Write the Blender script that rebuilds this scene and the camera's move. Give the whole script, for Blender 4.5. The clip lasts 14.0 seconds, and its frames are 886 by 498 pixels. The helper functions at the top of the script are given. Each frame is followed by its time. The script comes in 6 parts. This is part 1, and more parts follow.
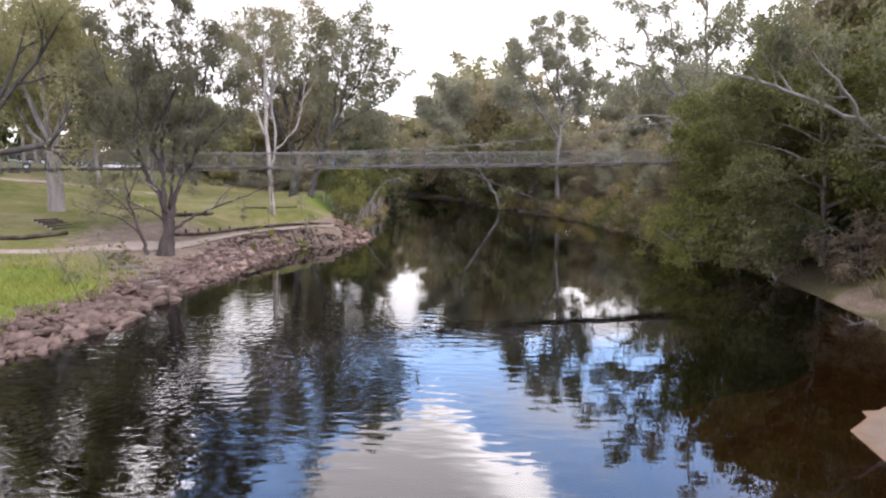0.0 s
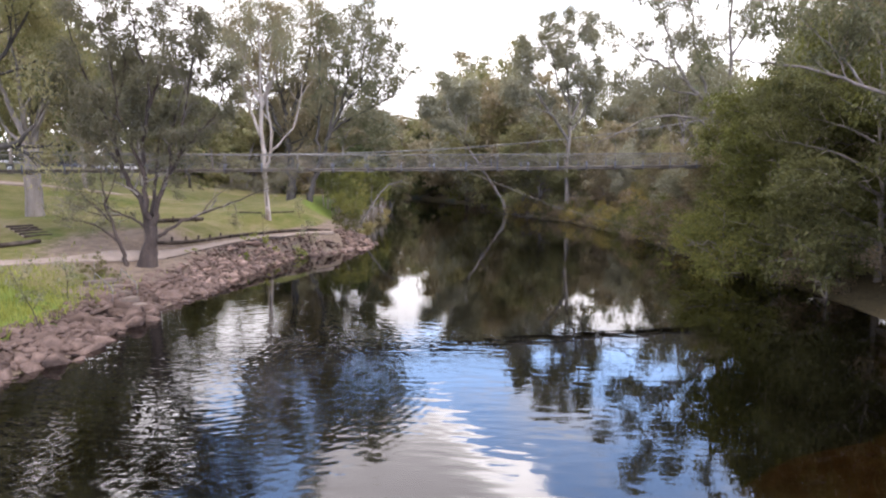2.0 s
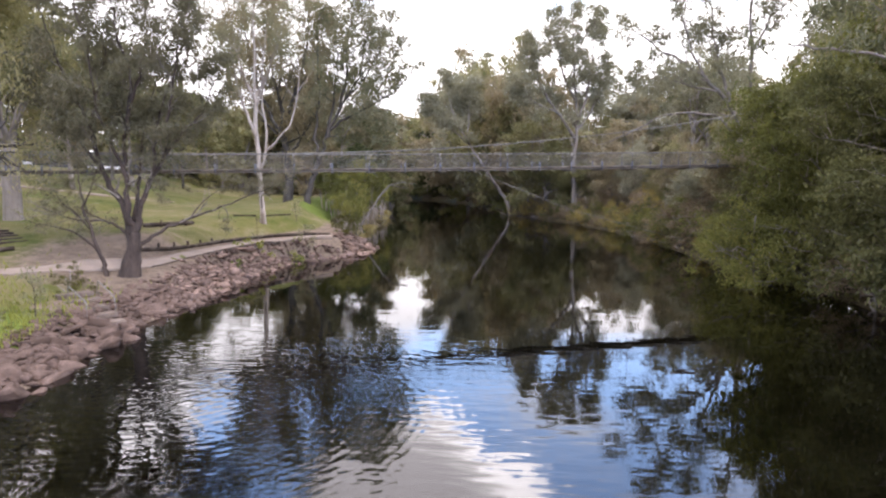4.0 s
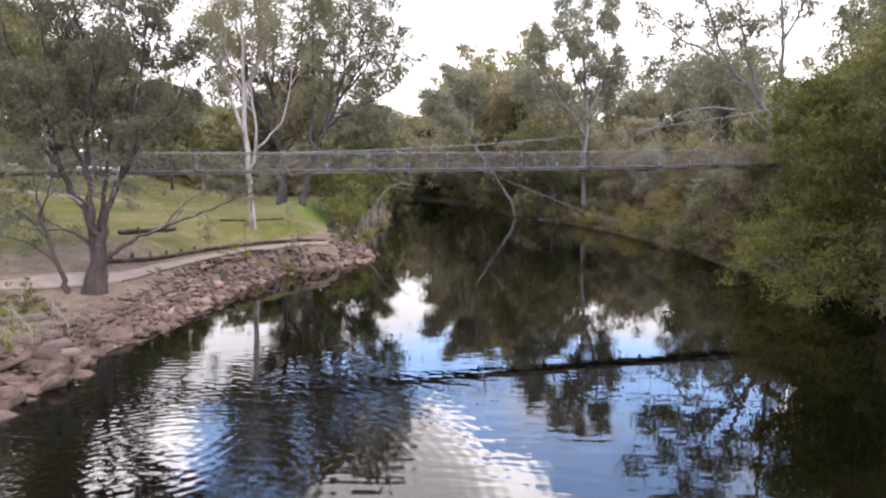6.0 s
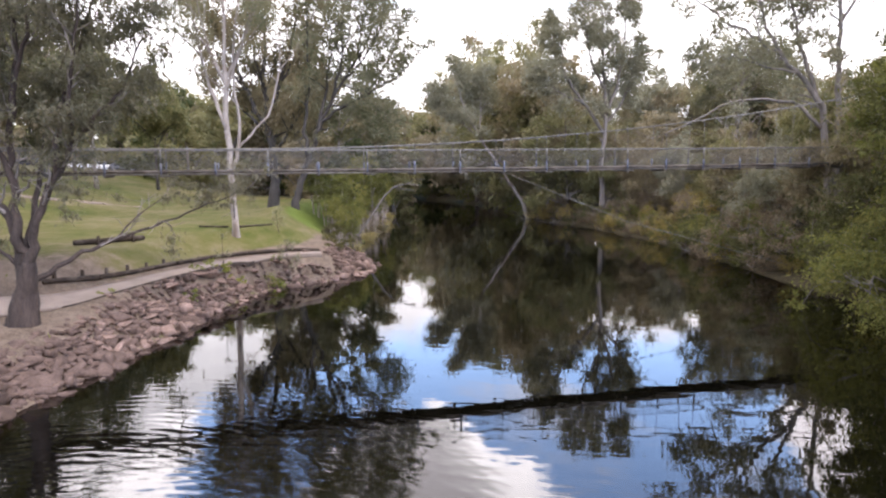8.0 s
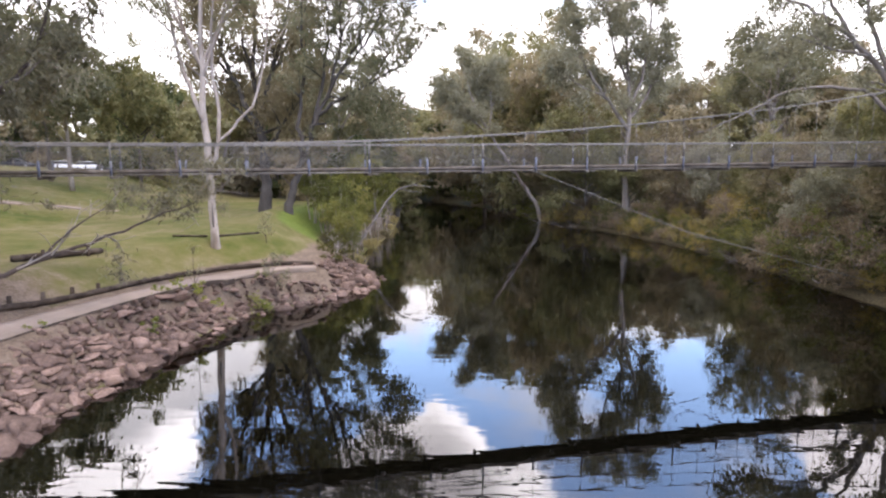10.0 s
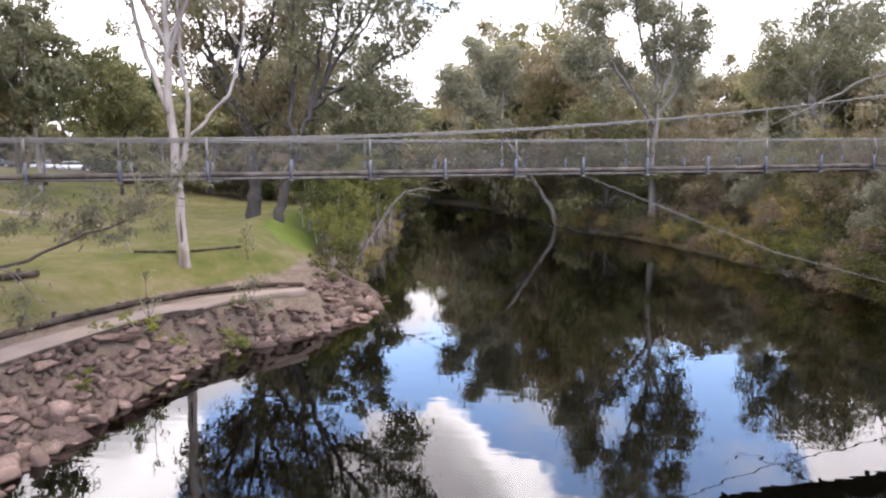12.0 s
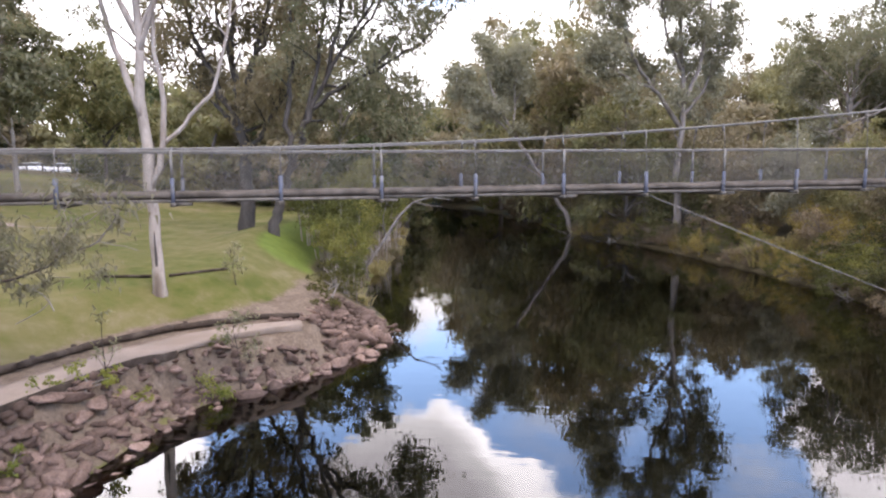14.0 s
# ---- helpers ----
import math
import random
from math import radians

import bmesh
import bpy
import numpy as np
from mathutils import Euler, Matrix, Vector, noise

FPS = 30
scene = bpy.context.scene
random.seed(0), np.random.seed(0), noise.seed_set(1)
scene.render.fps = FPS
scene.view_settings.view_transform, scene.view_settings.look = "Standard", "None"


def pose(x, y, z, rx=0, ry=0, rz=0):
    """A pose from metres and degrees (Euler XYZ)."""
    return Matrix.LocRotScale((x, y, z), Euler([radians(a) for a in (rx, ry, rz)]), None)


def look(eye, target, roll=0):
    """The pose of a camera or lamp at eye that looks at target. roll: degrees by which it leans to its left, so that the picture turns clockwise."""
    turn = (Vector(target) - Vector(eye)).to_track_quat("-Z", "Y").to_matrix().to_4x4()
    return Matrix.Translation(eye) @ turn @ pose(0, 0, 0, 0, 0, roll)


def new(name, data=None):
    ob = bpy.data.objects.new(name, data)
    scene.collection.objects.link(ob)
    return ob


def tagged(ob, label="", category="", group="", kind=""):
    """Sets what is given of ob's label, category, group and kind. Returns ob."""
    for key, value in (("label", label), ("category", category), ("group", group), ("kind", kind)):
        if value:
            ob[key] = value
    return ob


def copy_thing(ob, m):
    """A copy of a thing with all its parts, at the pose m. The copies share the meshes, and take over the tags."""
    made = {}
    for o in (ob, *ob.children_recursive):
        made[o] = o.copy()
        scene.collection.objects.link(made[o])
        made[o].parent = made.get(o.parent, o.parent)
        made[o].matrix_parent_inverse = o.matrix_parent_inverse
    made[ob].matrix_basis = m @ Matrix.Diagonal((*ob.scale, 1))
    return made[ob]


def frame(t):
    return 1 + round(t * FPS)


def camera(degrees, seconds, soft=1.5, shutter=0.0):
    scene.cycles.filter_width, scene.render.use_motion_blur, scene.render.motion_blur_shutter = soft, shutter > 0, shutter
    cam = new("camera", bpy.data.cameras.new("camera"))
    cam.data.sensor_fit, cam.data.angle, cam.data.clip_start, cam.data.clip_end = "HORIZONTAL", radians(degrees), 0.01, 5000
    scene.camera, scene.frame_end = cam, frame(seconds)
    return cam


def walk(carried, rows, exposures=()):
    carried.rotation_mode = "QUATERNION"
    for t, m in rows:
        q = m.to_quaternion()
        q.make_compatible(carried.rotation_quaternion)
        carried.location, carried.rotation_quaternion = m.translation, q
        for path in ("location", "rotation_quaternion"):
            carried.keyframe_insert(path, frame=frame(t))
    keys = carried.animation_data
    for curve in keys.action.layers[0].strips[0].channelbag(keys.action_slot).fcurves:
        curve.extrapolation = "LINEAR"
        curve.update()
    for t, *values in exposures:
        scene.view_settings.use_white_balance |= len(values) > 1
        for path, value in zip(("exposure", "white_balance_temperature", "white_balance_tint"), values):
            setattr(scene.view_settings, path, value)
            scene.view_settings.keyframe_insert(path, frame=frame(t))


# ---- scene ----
cam = camera(69.5, 14.0, soft=2.2)
ROWS = [
    (0, 11.431, -48.321, 6.263, 6.431, -6.93, 0.504),
    (0.5, 11.177, -47.296, 6.289, 6.463, -6.849, 0.459),
    (1, 10.924, -46.33, 6.312, 6.486, -6.721, 0.286),
    (1.5, 10.674, -45.461, 6.334, 6.477, -6.732, 0.297),
    (2, 10.428, -44.663, 6.359, 6.451, -6.759, 0.324),
    (2.5, 10.189, -43.9, 6.386, 6.407, -6.788, 0.341),
    (3, 9.957, -43.137, 6.413, 6.361, -6.801, 0.365),
    (5.5, 8.827, -38.943, 6.498, 6.209, -6.823, 0.413),
    (6, 8.563, -37.588, 6.541, 6.217, -6.87, 0.474),
    (6.5, 8.279, -36.154, 6.587, 6.268, -6.903, 0.508),
    (7, 8.007, -34.688, 6.626, 6.31, -6.932, 0.519),
    (7.5, 7.719, -33.211, 6.653, 6.374, -6.998, 0.487),
    (8, 7.416, -31.739, 6.67, 6.444, -7.053, 0.4),
    (10.5, 5.7, -24.281, 6.63, 6.695, -7.038, 0.485),
    (11, 5.372, -22.78, 6.656, 6.737, -7.06, 0.458),
    (11.5, 5.03, -21.284, 6.704, 6.794, -7.065, 0.468),
    (12, 4.695, -19.829, 6.777, 6.857, -7.087, 0.479),
    (12.5, 4.378, -18.451, 6.881, 6.921, -7.106, 0.435),
    (13, 4.09, -17.206, 7.004, 6.955, -7.009, 0.479),
    (13.5, 3.791, -16.259, 7.125, 6.98, -6.928, 0.465),
    (14, 3.465, -15.584, 7.237, 7.015, -7.092, 0.385),
]
walk(cam, [(t, pose(x, y, z, 90 + pitch, roll, yaw)) for t, x, y, z, yaw, pitch, roll in ROWS],
     exposures=[(0.0, 0.08, 6500, 18), (14.0, 0.08, 6500, 18)])

# ---- sky and light ----
# bright broken cloud: white bank low down, blue gaps higher up, one big grey-bellied cumulus ahead
world = bpy.data.worlds.new("sky")
scene.world = world
world.use_nodes = True
wt = world.node_tree
wt.nodes.clear()


def link(tree, a, b):
    tree.links.new(a, b)


def math_node(tree, op, a, b=None, c=None, clamp=False):
    n = tree.nodes.new("ShaderNodeMath")
    n.operation, n.use_clamp = op, clamp
    for i, v in enumerate((a, b, c)):
        if v is None:
            continue
        if isinstance(v, (int, float)):
            n.inputs[i].default_value = v
        else:
            tree.links.new(v, n.inputs[i])
    return n.outputs[0]


def ramp(tree, fac, stops, interp="LINEAR"):
    n = tree.nodes.new("ShaderNodeValToRGB")
    n.color_ramp.interpolation = interp
    els = n.color_ramp.elements
    while len(els) < len(stops):
        els.new(0.5)
    for e, (p, c) in zip(els, stops):
        e.position = p
        e.color = (*c, 1.0) if len(c) == 3 else c
    if fac is not None:
        tree.links.new(fac, n.inputs[0])
    return n.outputs[0]


def mix(tree, fac, a, b, blend="MIX"):
    n = tree.nodes.new("ShaderNodeMix")
    n.data_type, n.blend_type = "RGBA", blend
    for sock, v in ((n.inputs[0], fac), (n.inputs[6], a), (n.inputs[7], b)):
        if isinstance(v, (int, float)):
            sock.default_value = v
        elif isinstance(v, tuple):
            sock.default_value = (*v, 1.0)
        else:
            tree.links.new(v, sock)
    return n.outputs[2]


def noise_node(tree, vec, scale, detail=4.0, rough=0.55, out=0, distort=0.0):
    n = tree.nodes.new("ShaderNodeTexNoise")
    n.inputs["Scale"].default_value = scale
    n.inputs["Detail"].default_value = detail
    n.inputs["Roughness"].default_value = rough
    n.inputs["Distortion"].default_value = distort
    if vec is not None:
        tree.links.new(vec, n.inputs["Vector"])
    return n.outputs[out]


SUN_ELEV, SUN_AZ = 48.0, 128.0
sky = wt.nodes.new("ShaderNodeTexSky")
sky.sky_type = "NISHITA"
sky.sun_disc = False
sky.sun_elevation = radians(SUN_ELEV)
sky.sun_rotation = radians(SUN_AZ)
sky.air_density, sky.dust_density, sky.ozone_density = 1.0, 0.6, 1.5
geo = wt.nodes.new("ShaderNodeTexCoord").outputs["Generated"]
sep = wt.nodes.new("ShaderNodeSeparateXYZ")
link(wt, geo, sep.inputs[0])
up = math_node(wt, "MAXIMUM", sep.outputs[2], 0.0)
# the cloud layer is read off a flat sheet overhead, so that it thickens to the horizon
flat = wt.nodes.new("ShaderNodeVectorMath")
flat.operation = "DIVIDE"
comb = wt.nodes.new("ShaderNodeCombineXYZ")
den = math_node(wt, "ADD", up, 0.12)
for i in range(3):
    link(wt, den, comb.inputs[i])
link(wt, geo, flat.inputs[0])
link(wt, comb.outputs[0], flat.inputs[1])
sheet = noise_node(wt, flat.outputs[0], 0.75, 6.0, 0.6, distort=0.3)
sheet = ramp(wt, sheet, [(0.60, (0, 0, 0)), (0.74, (1, 1, 1))], "EASE")
fine = noise_node(wt, geo, 9.0, 6.0, 0.6)
low = math_node(wt, "ADD", up, math_node(wt, "MULTIPLY", math_node(wt, "SUBTRACT", fine, 0.5), 0.09))
low = math_node(wt, "ADD", low, math_node(wt, "MULTIPLY", math_node(wt, "MINIMUM", math_node(wt, "ADD", sep.outputs[0], 0.22), 0.0), 0.35))
bank = ramp(wt, low, [(0.225, (1, 1, 1)), (0.275, (0, 0, 0))], "EASE")
# cumulus clouds: lumpy discs about their bearings (degrees to the left of +y, degrees up, size), grey-bellied and lit from the right
lump = noise_node(wt, geo, 7.0, 7.0, 0.6)
CLOUDS = [(8.0, 30.2, 0.19, 0.40), (-33.0, 18.0, 0.17, 0.6), (42.0, 19.0, 0.22, 0.8), (60.0, 36.0, 0.16, 0.6), (95.0, 40.0, 0.3, 0.4), (-100.0, 35.0, 0.3, 0.4), (180.0, 45.0, 0.3, 0.4)]
clouds = []
for c_az, c_el, c_size, c_belly in CLOUDS:
    a, e = radians(c_az), radians(c_el)
    sub = wt.nodes.new("ShaderNodeVectorMath")
    sub.operation = "SUBTRACT"
    link(wt, geo, sub.inputs[0])
    sub.inputs[1].default_value = (-math.sin(a) * math.cos(e), math.cos(a) * math.cos(e), math.sin(e))
    squash = wt.nodes.new("ShaderNodeVectorMath")
    squash.operation = "MULTIPLY"
    link(wt, sub.outputs[0], squash.inputs[0])
    squash.inputs[1].default_value = (0.9, 1.0, 1.25)
    ln = wt.nodes.new("ShaderNodeVectorMath")
    ln.operation = "LENGTH"
    link(wt, squash.outputs[0], ln.inputs[0])
    rad = math_node(wt, "ADD", ln.outputs["Value"], math_node(wt, "MULTIPLY", math_node(wt, "SUBTRACT", lump, 0.5), c_size * 1.15))
    rel = math_node(wt, "DIVIDE", rad, c_size)
    mask = ramp(wt, rel, [(0.86, (1, 1, 1)), (1.0, (0, 0, 0))], "EASE")
    side = wt.nodes.new("ShaderNodeSeparateXYZ")
    link(wt, sub.outputs[0], side.inputs[0])
    lit = math_node(wt, "ADD", rel, math_node(wt, "MULTIPLY", side.outputs[0], 2.6))
    clouds.append((mask, ramp(wt, lit, [(0.45, (c_belly, c_belly * 0.98, c_belly)), (0.75, (c_belly * 0.7 + 0.27,) * 3), (1.0, (1.0, 1.0, 1.0))])))
white = ramp(wt, fine, [(0.3, (0.78, 0.79, 0.82)), (0.7, (1, 1, 1))])
skycol = mix(wt, 1.0, sky.outputs[0], (0.9, 0.91, 0.93), "MULTIPLY")
cloudcol = mix(wt, 1.0, white, (3.0, 2.97, 2.97), "MULTIPLY")
# closed cloud overhead: out of view, added to make the sky's light less blue
over = ramp(wt, math_node(wt, "ADD", up, math_node(wt, "MULTIPLY", math_node(wt, "SUBTRACT", fine, 0.5), 0.25)), [(0.56, (0, 0, 0)), (0.68, (1, 1, 1))], "EASE")
col = mix(wt, math_node(wt, "MULTIPLY", math_node(wt, "MAXIMUM", sheet, over), 0.9), skycol, cloudcol)
for mask, belly in clouds:
    col = mix(wt, mask, col, mix(wt, 1.0, belly, (6.6, 6.5, 6.5), "MULTIPLY"))
col = mix(wt, bank, col, cloudcol)
bg = wt.nodes.new("ShaderNodeBackground")
link(wt, col, bg.inputs[0])
bg.inputs[1].default_value = 1.0
wo = wt.nodes.new("ShaderNodeOutputWorld")
link(wt, bg.outputs[0], wo.inputs[0])

sun_data = bpy.data.lights.new("sun", "SUN")
sun_data.energy, sun_data.angle, sun_data.color = 1.7, radians(14), (1.0, 0.95, 0.88)
sun = new("sun", sun_data)
az = radians(SUN_AZ)
sun.matrix_world = look((math.sin(az) * 60, math.cos(az) * 60, 60 * math.tan(radians(SUN_ELEV))), (0, 0, 0))


# ---- materials ----
def material(name):
    m = bpy.data.materials.new(name)
    m.use_nodes = True
    t = m.node_tree
    b = t.nodes["Principled BSDF"]
    return m, t, b


def texco(t, kind="Object"):
    return t.nodes.new("ShaderNodeTexCoord").outputs[kind]


def world_pos(t):
    return t.nodes.new("ShaderNodeNewGeometry").outputs["Position"]


def bump(t, b, height, strength=0.5, dist=0.02):
    n = t.nodes.new("ShaderNodeBump")
    n.inputs["Strength"].default_value = strength
    n.inputs["Distance"].default_value = dist
    t.links.new(height, n.inputs["Height"])
    t.links.new(n.outputs[0], b.inputs["Normal"])
    return n


def grained(name, dark, light, scale=6.0, rough=0.85, fine=40.0, relief=0.5, dist=0.02, stain=None, stretch=None, vary=0.0, spec=0.3):
    """A rough surface with broad patches, fine grain and relief; vary: how far one piece differs from the next."""
    m, t, b = material(name)
    co = texco(t)
    if stretch:
        mp = t.nodes.new("ShaderNodeMapping")
        mp.inputs["Scale"].default_value = stretch
        t.links.new(co, mp.inputs["Vector"])
        co = mp.outputs[0]
    big = noise_node(t, co, scale, 5.0, 0.6)
    small = noise_node(t, co, fine, 6.0, 0.65)
    both = math_node(t, "ADD", math_node(t, "MULTIPLY", big, 0.6), math_node(t, "MULTIPLY", small, 0.4))
    c = ramp(t, both, [(0.34, dark), (0.66, light)])
    if stain:
        s = ramp(t, noise_node(t, co, scale * 0.45, 3.0, 0.5), [(0.52, (0, 0, 0)), (0.64, (1, 1, 1))])
        c = mix(t, s, c, stain)
    if vary:
        info = t.nodes.new("ShaderNodeObjectInfo").outputs["Random"]
        hs = t.nodes.new("ShaderNodeHueSaturation")
        t.links.new(c, hs.inputs["Color"])
        t.links.new(math_node(t, "ADD", math_node(t, "MULTIPLY", info, vary), 1.0 - vary / 2), hs.inputs["Value"])
        c = hs.outputs[0]
    t.links.new(c, b.inputs["Base Color"])
    b.inputs["Roughness"].default_value = rough
    b.inputs["Specular IOR Level"].default_value = spec
    bump(t, b, both, relief, dist)
    return m


def leaf_material(name, colours, clear=0.48, hue_noise=0.35, gloss=0.45):
    """Leaves: each one a shade of its own, whole clumps drifting lighter and darker, some light passing through."""
    m, t, b = material(name)
    g = t.nodes.new("ShaderNodeNewGeometry")
    isl = g.outputs["Random Per Island"]
    patch = noise_node(t, g.outputs["Position"], hue_noise, 3.0, 0.6)
    obj = t.nodes.new("ShaderNodeObjectInfo").outputs["Random"]
    f = math_node(t, "ADD", math_node(t, "MULTIPLY", isl, 0.34), math_node(t, "MULTIPLY", math_node(t, "SUBTRACT", patch, 0.06), 1.0))
    f = math_node(t, "ADD", f, math_node(t, "MULTIPLY", math_node(t, "SUBTRACT", obj, 0.5), 0.25))
    n = len(colours)
    c = ramp(t, f, [(0.2 + 0.62 * i / (n - 1), col) for i, col in enumerate(colours)])
    t.links.new(c, b.inputs["Base Color"])
    b.inputs["Roughness"].default_value = gloss + 0.15
    b.inputs["Specular IOR Level"].default_value = 0.2
    tr = t.nodes.new("ShaderNodeBsdfTranslucent")
    t.links.new(mix(t, 1.0, c, (1.08, 1.04, 0.75), "MULTIPLY"), tr.inputs[0])
    ms = t.nodes.new("ShaderNodeMixShader")
    ms.inputs[0].default_value = clear
    t.links.new(b.outputs[0], ms.inputs[1])
    t.links.new(tr.outputs[0], ms.inputs[2])
    t.links.new(ms.outputs[0], t.nodes["Material Output"].inputs[0])
    return m


LEAF_GUM = leaf_material("gum_leaf", [(0.076, 0.081, 0.046), (0.132, 0.135, 0.081), (0.198, 0.193, 0.124), (0.27, 0.255, 0.182)])
LEAF_OLIVE = leaf_material("olive_leaf", [(0.088, 0.091, 0.044), (0.152, 0.152, 0.073), (0.217, 0.207, 0.102), (0.287, 0.26, 0.146)])
LEAF_BROWN = leaf_material("brown_leaf", [(0.116, 0.101, 0.065), (0.189, 0.163, 0.104), (0.26, 0.22, 0.144), (0.323, 0.266, 0.185)])
LEAF_GREEN = leaf_material("green_leaf", [(0.022, 0.022, 0.008), (0.05, 0.049, 0.015), (0.085, 0.082, 0.025), (0.125, 0.118, 0.037)])
LEAF_LIGHT = leaf_material("light_leaf", [(0.075, 0.095, 0.02), (0.13, 0.155, 0.034), (0.195, 0.215, 0.05), (0.26, 0.265, 0.07)])
LEAF_BANK = leaf_material("bank_leaf", [(0.034, 0.039, 0.011), (0.066, 0.073, 0.02), (0.108, 0.113, 0.032), (0.16, 0.16, 0.05)], hue_noise=0.45)
LEAF_SAGE = leaf_material("sage_leaf", [(0.038, 0.041, 0.016), (0.07, 0.073, 0.029), (0.11, 0.111, 0.045), (0.16, 0.155, 0.07)], hue_noise=0.45)
LEAF_GREYGUM = leaf_material("grey_gum_leaf", [(0.122, 0.122, 0.085), (0.189, 0.185, 0.132), (0.256, 0.248, 0.183), (0.329, 0.311, 0.244)])
LEAF_DUSK = leaf_material("dusky_leaf", [(0.05, 0.05, 0.032), (0.09, 0.087, 0.056), (0.138, 0.13, 0.088), (0.195, 0.178, 0.128)])
LEAF_LIME = leaf_material("lime_leaf", [(0.082, 0.085, 0.025), (0.144, 0.148, 0.041), (0.212, 0.206, 0.061), (0.287, 0.268, 0.094)], hue_noise=0.5)
LEAF_GOLD = leaf_material("golden_leaf", [(0.118, 0.092, 0.033), (0.203, 0.159, 0.053), (0.304, 0.241, 0.082), (0.394, 0.312, 0.127)], hue_noise=0.6)
LEAF_RUSSET = leaf_material("russet_leaf", [(0.083, 0.062, 0.044), (0.145, 0.11, 0.077), (0.214, 0.166, 0.117), (0.29, 0.228, 0.166)], hue_noise=0.6)
LEAF_DARK = leaf_material("dark_leaf", [(0.02, 0.028, 0.012), (0.04, 0.052, 0.02), (0.065, 0.078, 0.03), (0.09, 0.10, 0.04)])
GRASS_DRY = leaf_material("dry_grass", [(0.16, 0.13, 0.06), (0.26, 0.21, 0.09), (0.34, 0.29, 0.14), (0.40, 0.34, 0.19)])
BARK_PALE = grained("pale_bark", (0.17, 0.14, 0.12), (0.42, 0.37, 0.33), 1.6, 0.88, 14.0, 0.5, 0.02, stain=(0.15, 0.115, 0.09), spec=0.15, stretch=(1, 1, 0.25))
BARK_GREY = grained("grey_bark", (0.10, 0.085, 0.075), (0.27, 0.235, 0.21), 2.5, 0.9, 22.0, 0.7, 0.03, stretch=(1, 1, 0.2))
BARK_BROWN = grained("brown_bark", (0.022, 0.017, 0.015), (0.085, 0.062, 0.052), 3.0, 0.92, 24.0, 0.9, 0.04, stretch=(1, 1, 0.2))
BARK_DARK = grained("dark_bark", (0.025, 0.022, 0.02), (0.09, 0.078, 0.07), 2.5, 0.92, 20.0, 0.8, 0.03, stretch=(1, 1, 0.2))
DEADWOOD = grained("bleached_deadwood", (0.1, 0.086, 0.075), (0.24, 0.215, 0.195), 2.5, 0.85, 20.0, 0.5, 0.02)
LOG_WOOD = grained("weathered_log", (0.022, 0.017, 0.014), (0.075, 0.055, 0.042), 3.0, 0.95, 30.0, 0.8, 0.03, stain=(0.09, 0.07, 0.056), spec=0.15)
BEAM_WOOD = grained("grey_beam", (0.045, 0.038, 0.032), (0.165, 0.14, 0.12), 2.0, 0.92, 30.0, 0.6, 0.02, stain=(0.06, 0.05, 0.042), spec=0.1)
DECK_WOOD = grained("deck_board", (0.06, 0.052, 0.045), (0.17, 0.15, 0.13), 4.0, 0.88, 35.0, 0.5, 0.01, vary=0.3)
ROCK = grained("granite_rock", (0.085, 0.054, 0.042), (0.29, 0.20, 0.162), 1.7, 0.9, 14.0, 1.0, 0.07, stain=(0.12, 0.08, 0.062), vary=0.85, spec=0.2)
STEEL = grained("galvanised_steel", (0.12, 0.112, 0.10), (0.22, 0.205, 0.19), 5.0, 0.7, 40.0, 0.15, 0.004, spec=0.2)
BLUE = grained("blue_painted_steel", (0.07, 0.075, 0.10), (0.12, 0.13, 0.165), 5.0, 0.75, 40.0, 0.2, 0.004, stain=(0.15, 0.15, 0.16), spec=0.2)
STEP_STONE = grained("step_stone", (0.09, 0.068, 0.055), (0.2, 0.155, 0.128), 1.4, 0.92, 18.0, 0.8, 0.03, stain=(0.1, 0.076, 0.06), vary=0.4, spec=0.2)
CONCRETE = grained("path_surface", (0.185, 0.145, 0.117), (0.31, 0.245, 0.203), 0.8, 0.95, 25.0, 0.4, 0.01, stain=(0.21, 0.162, 0.13), spec=0.15)


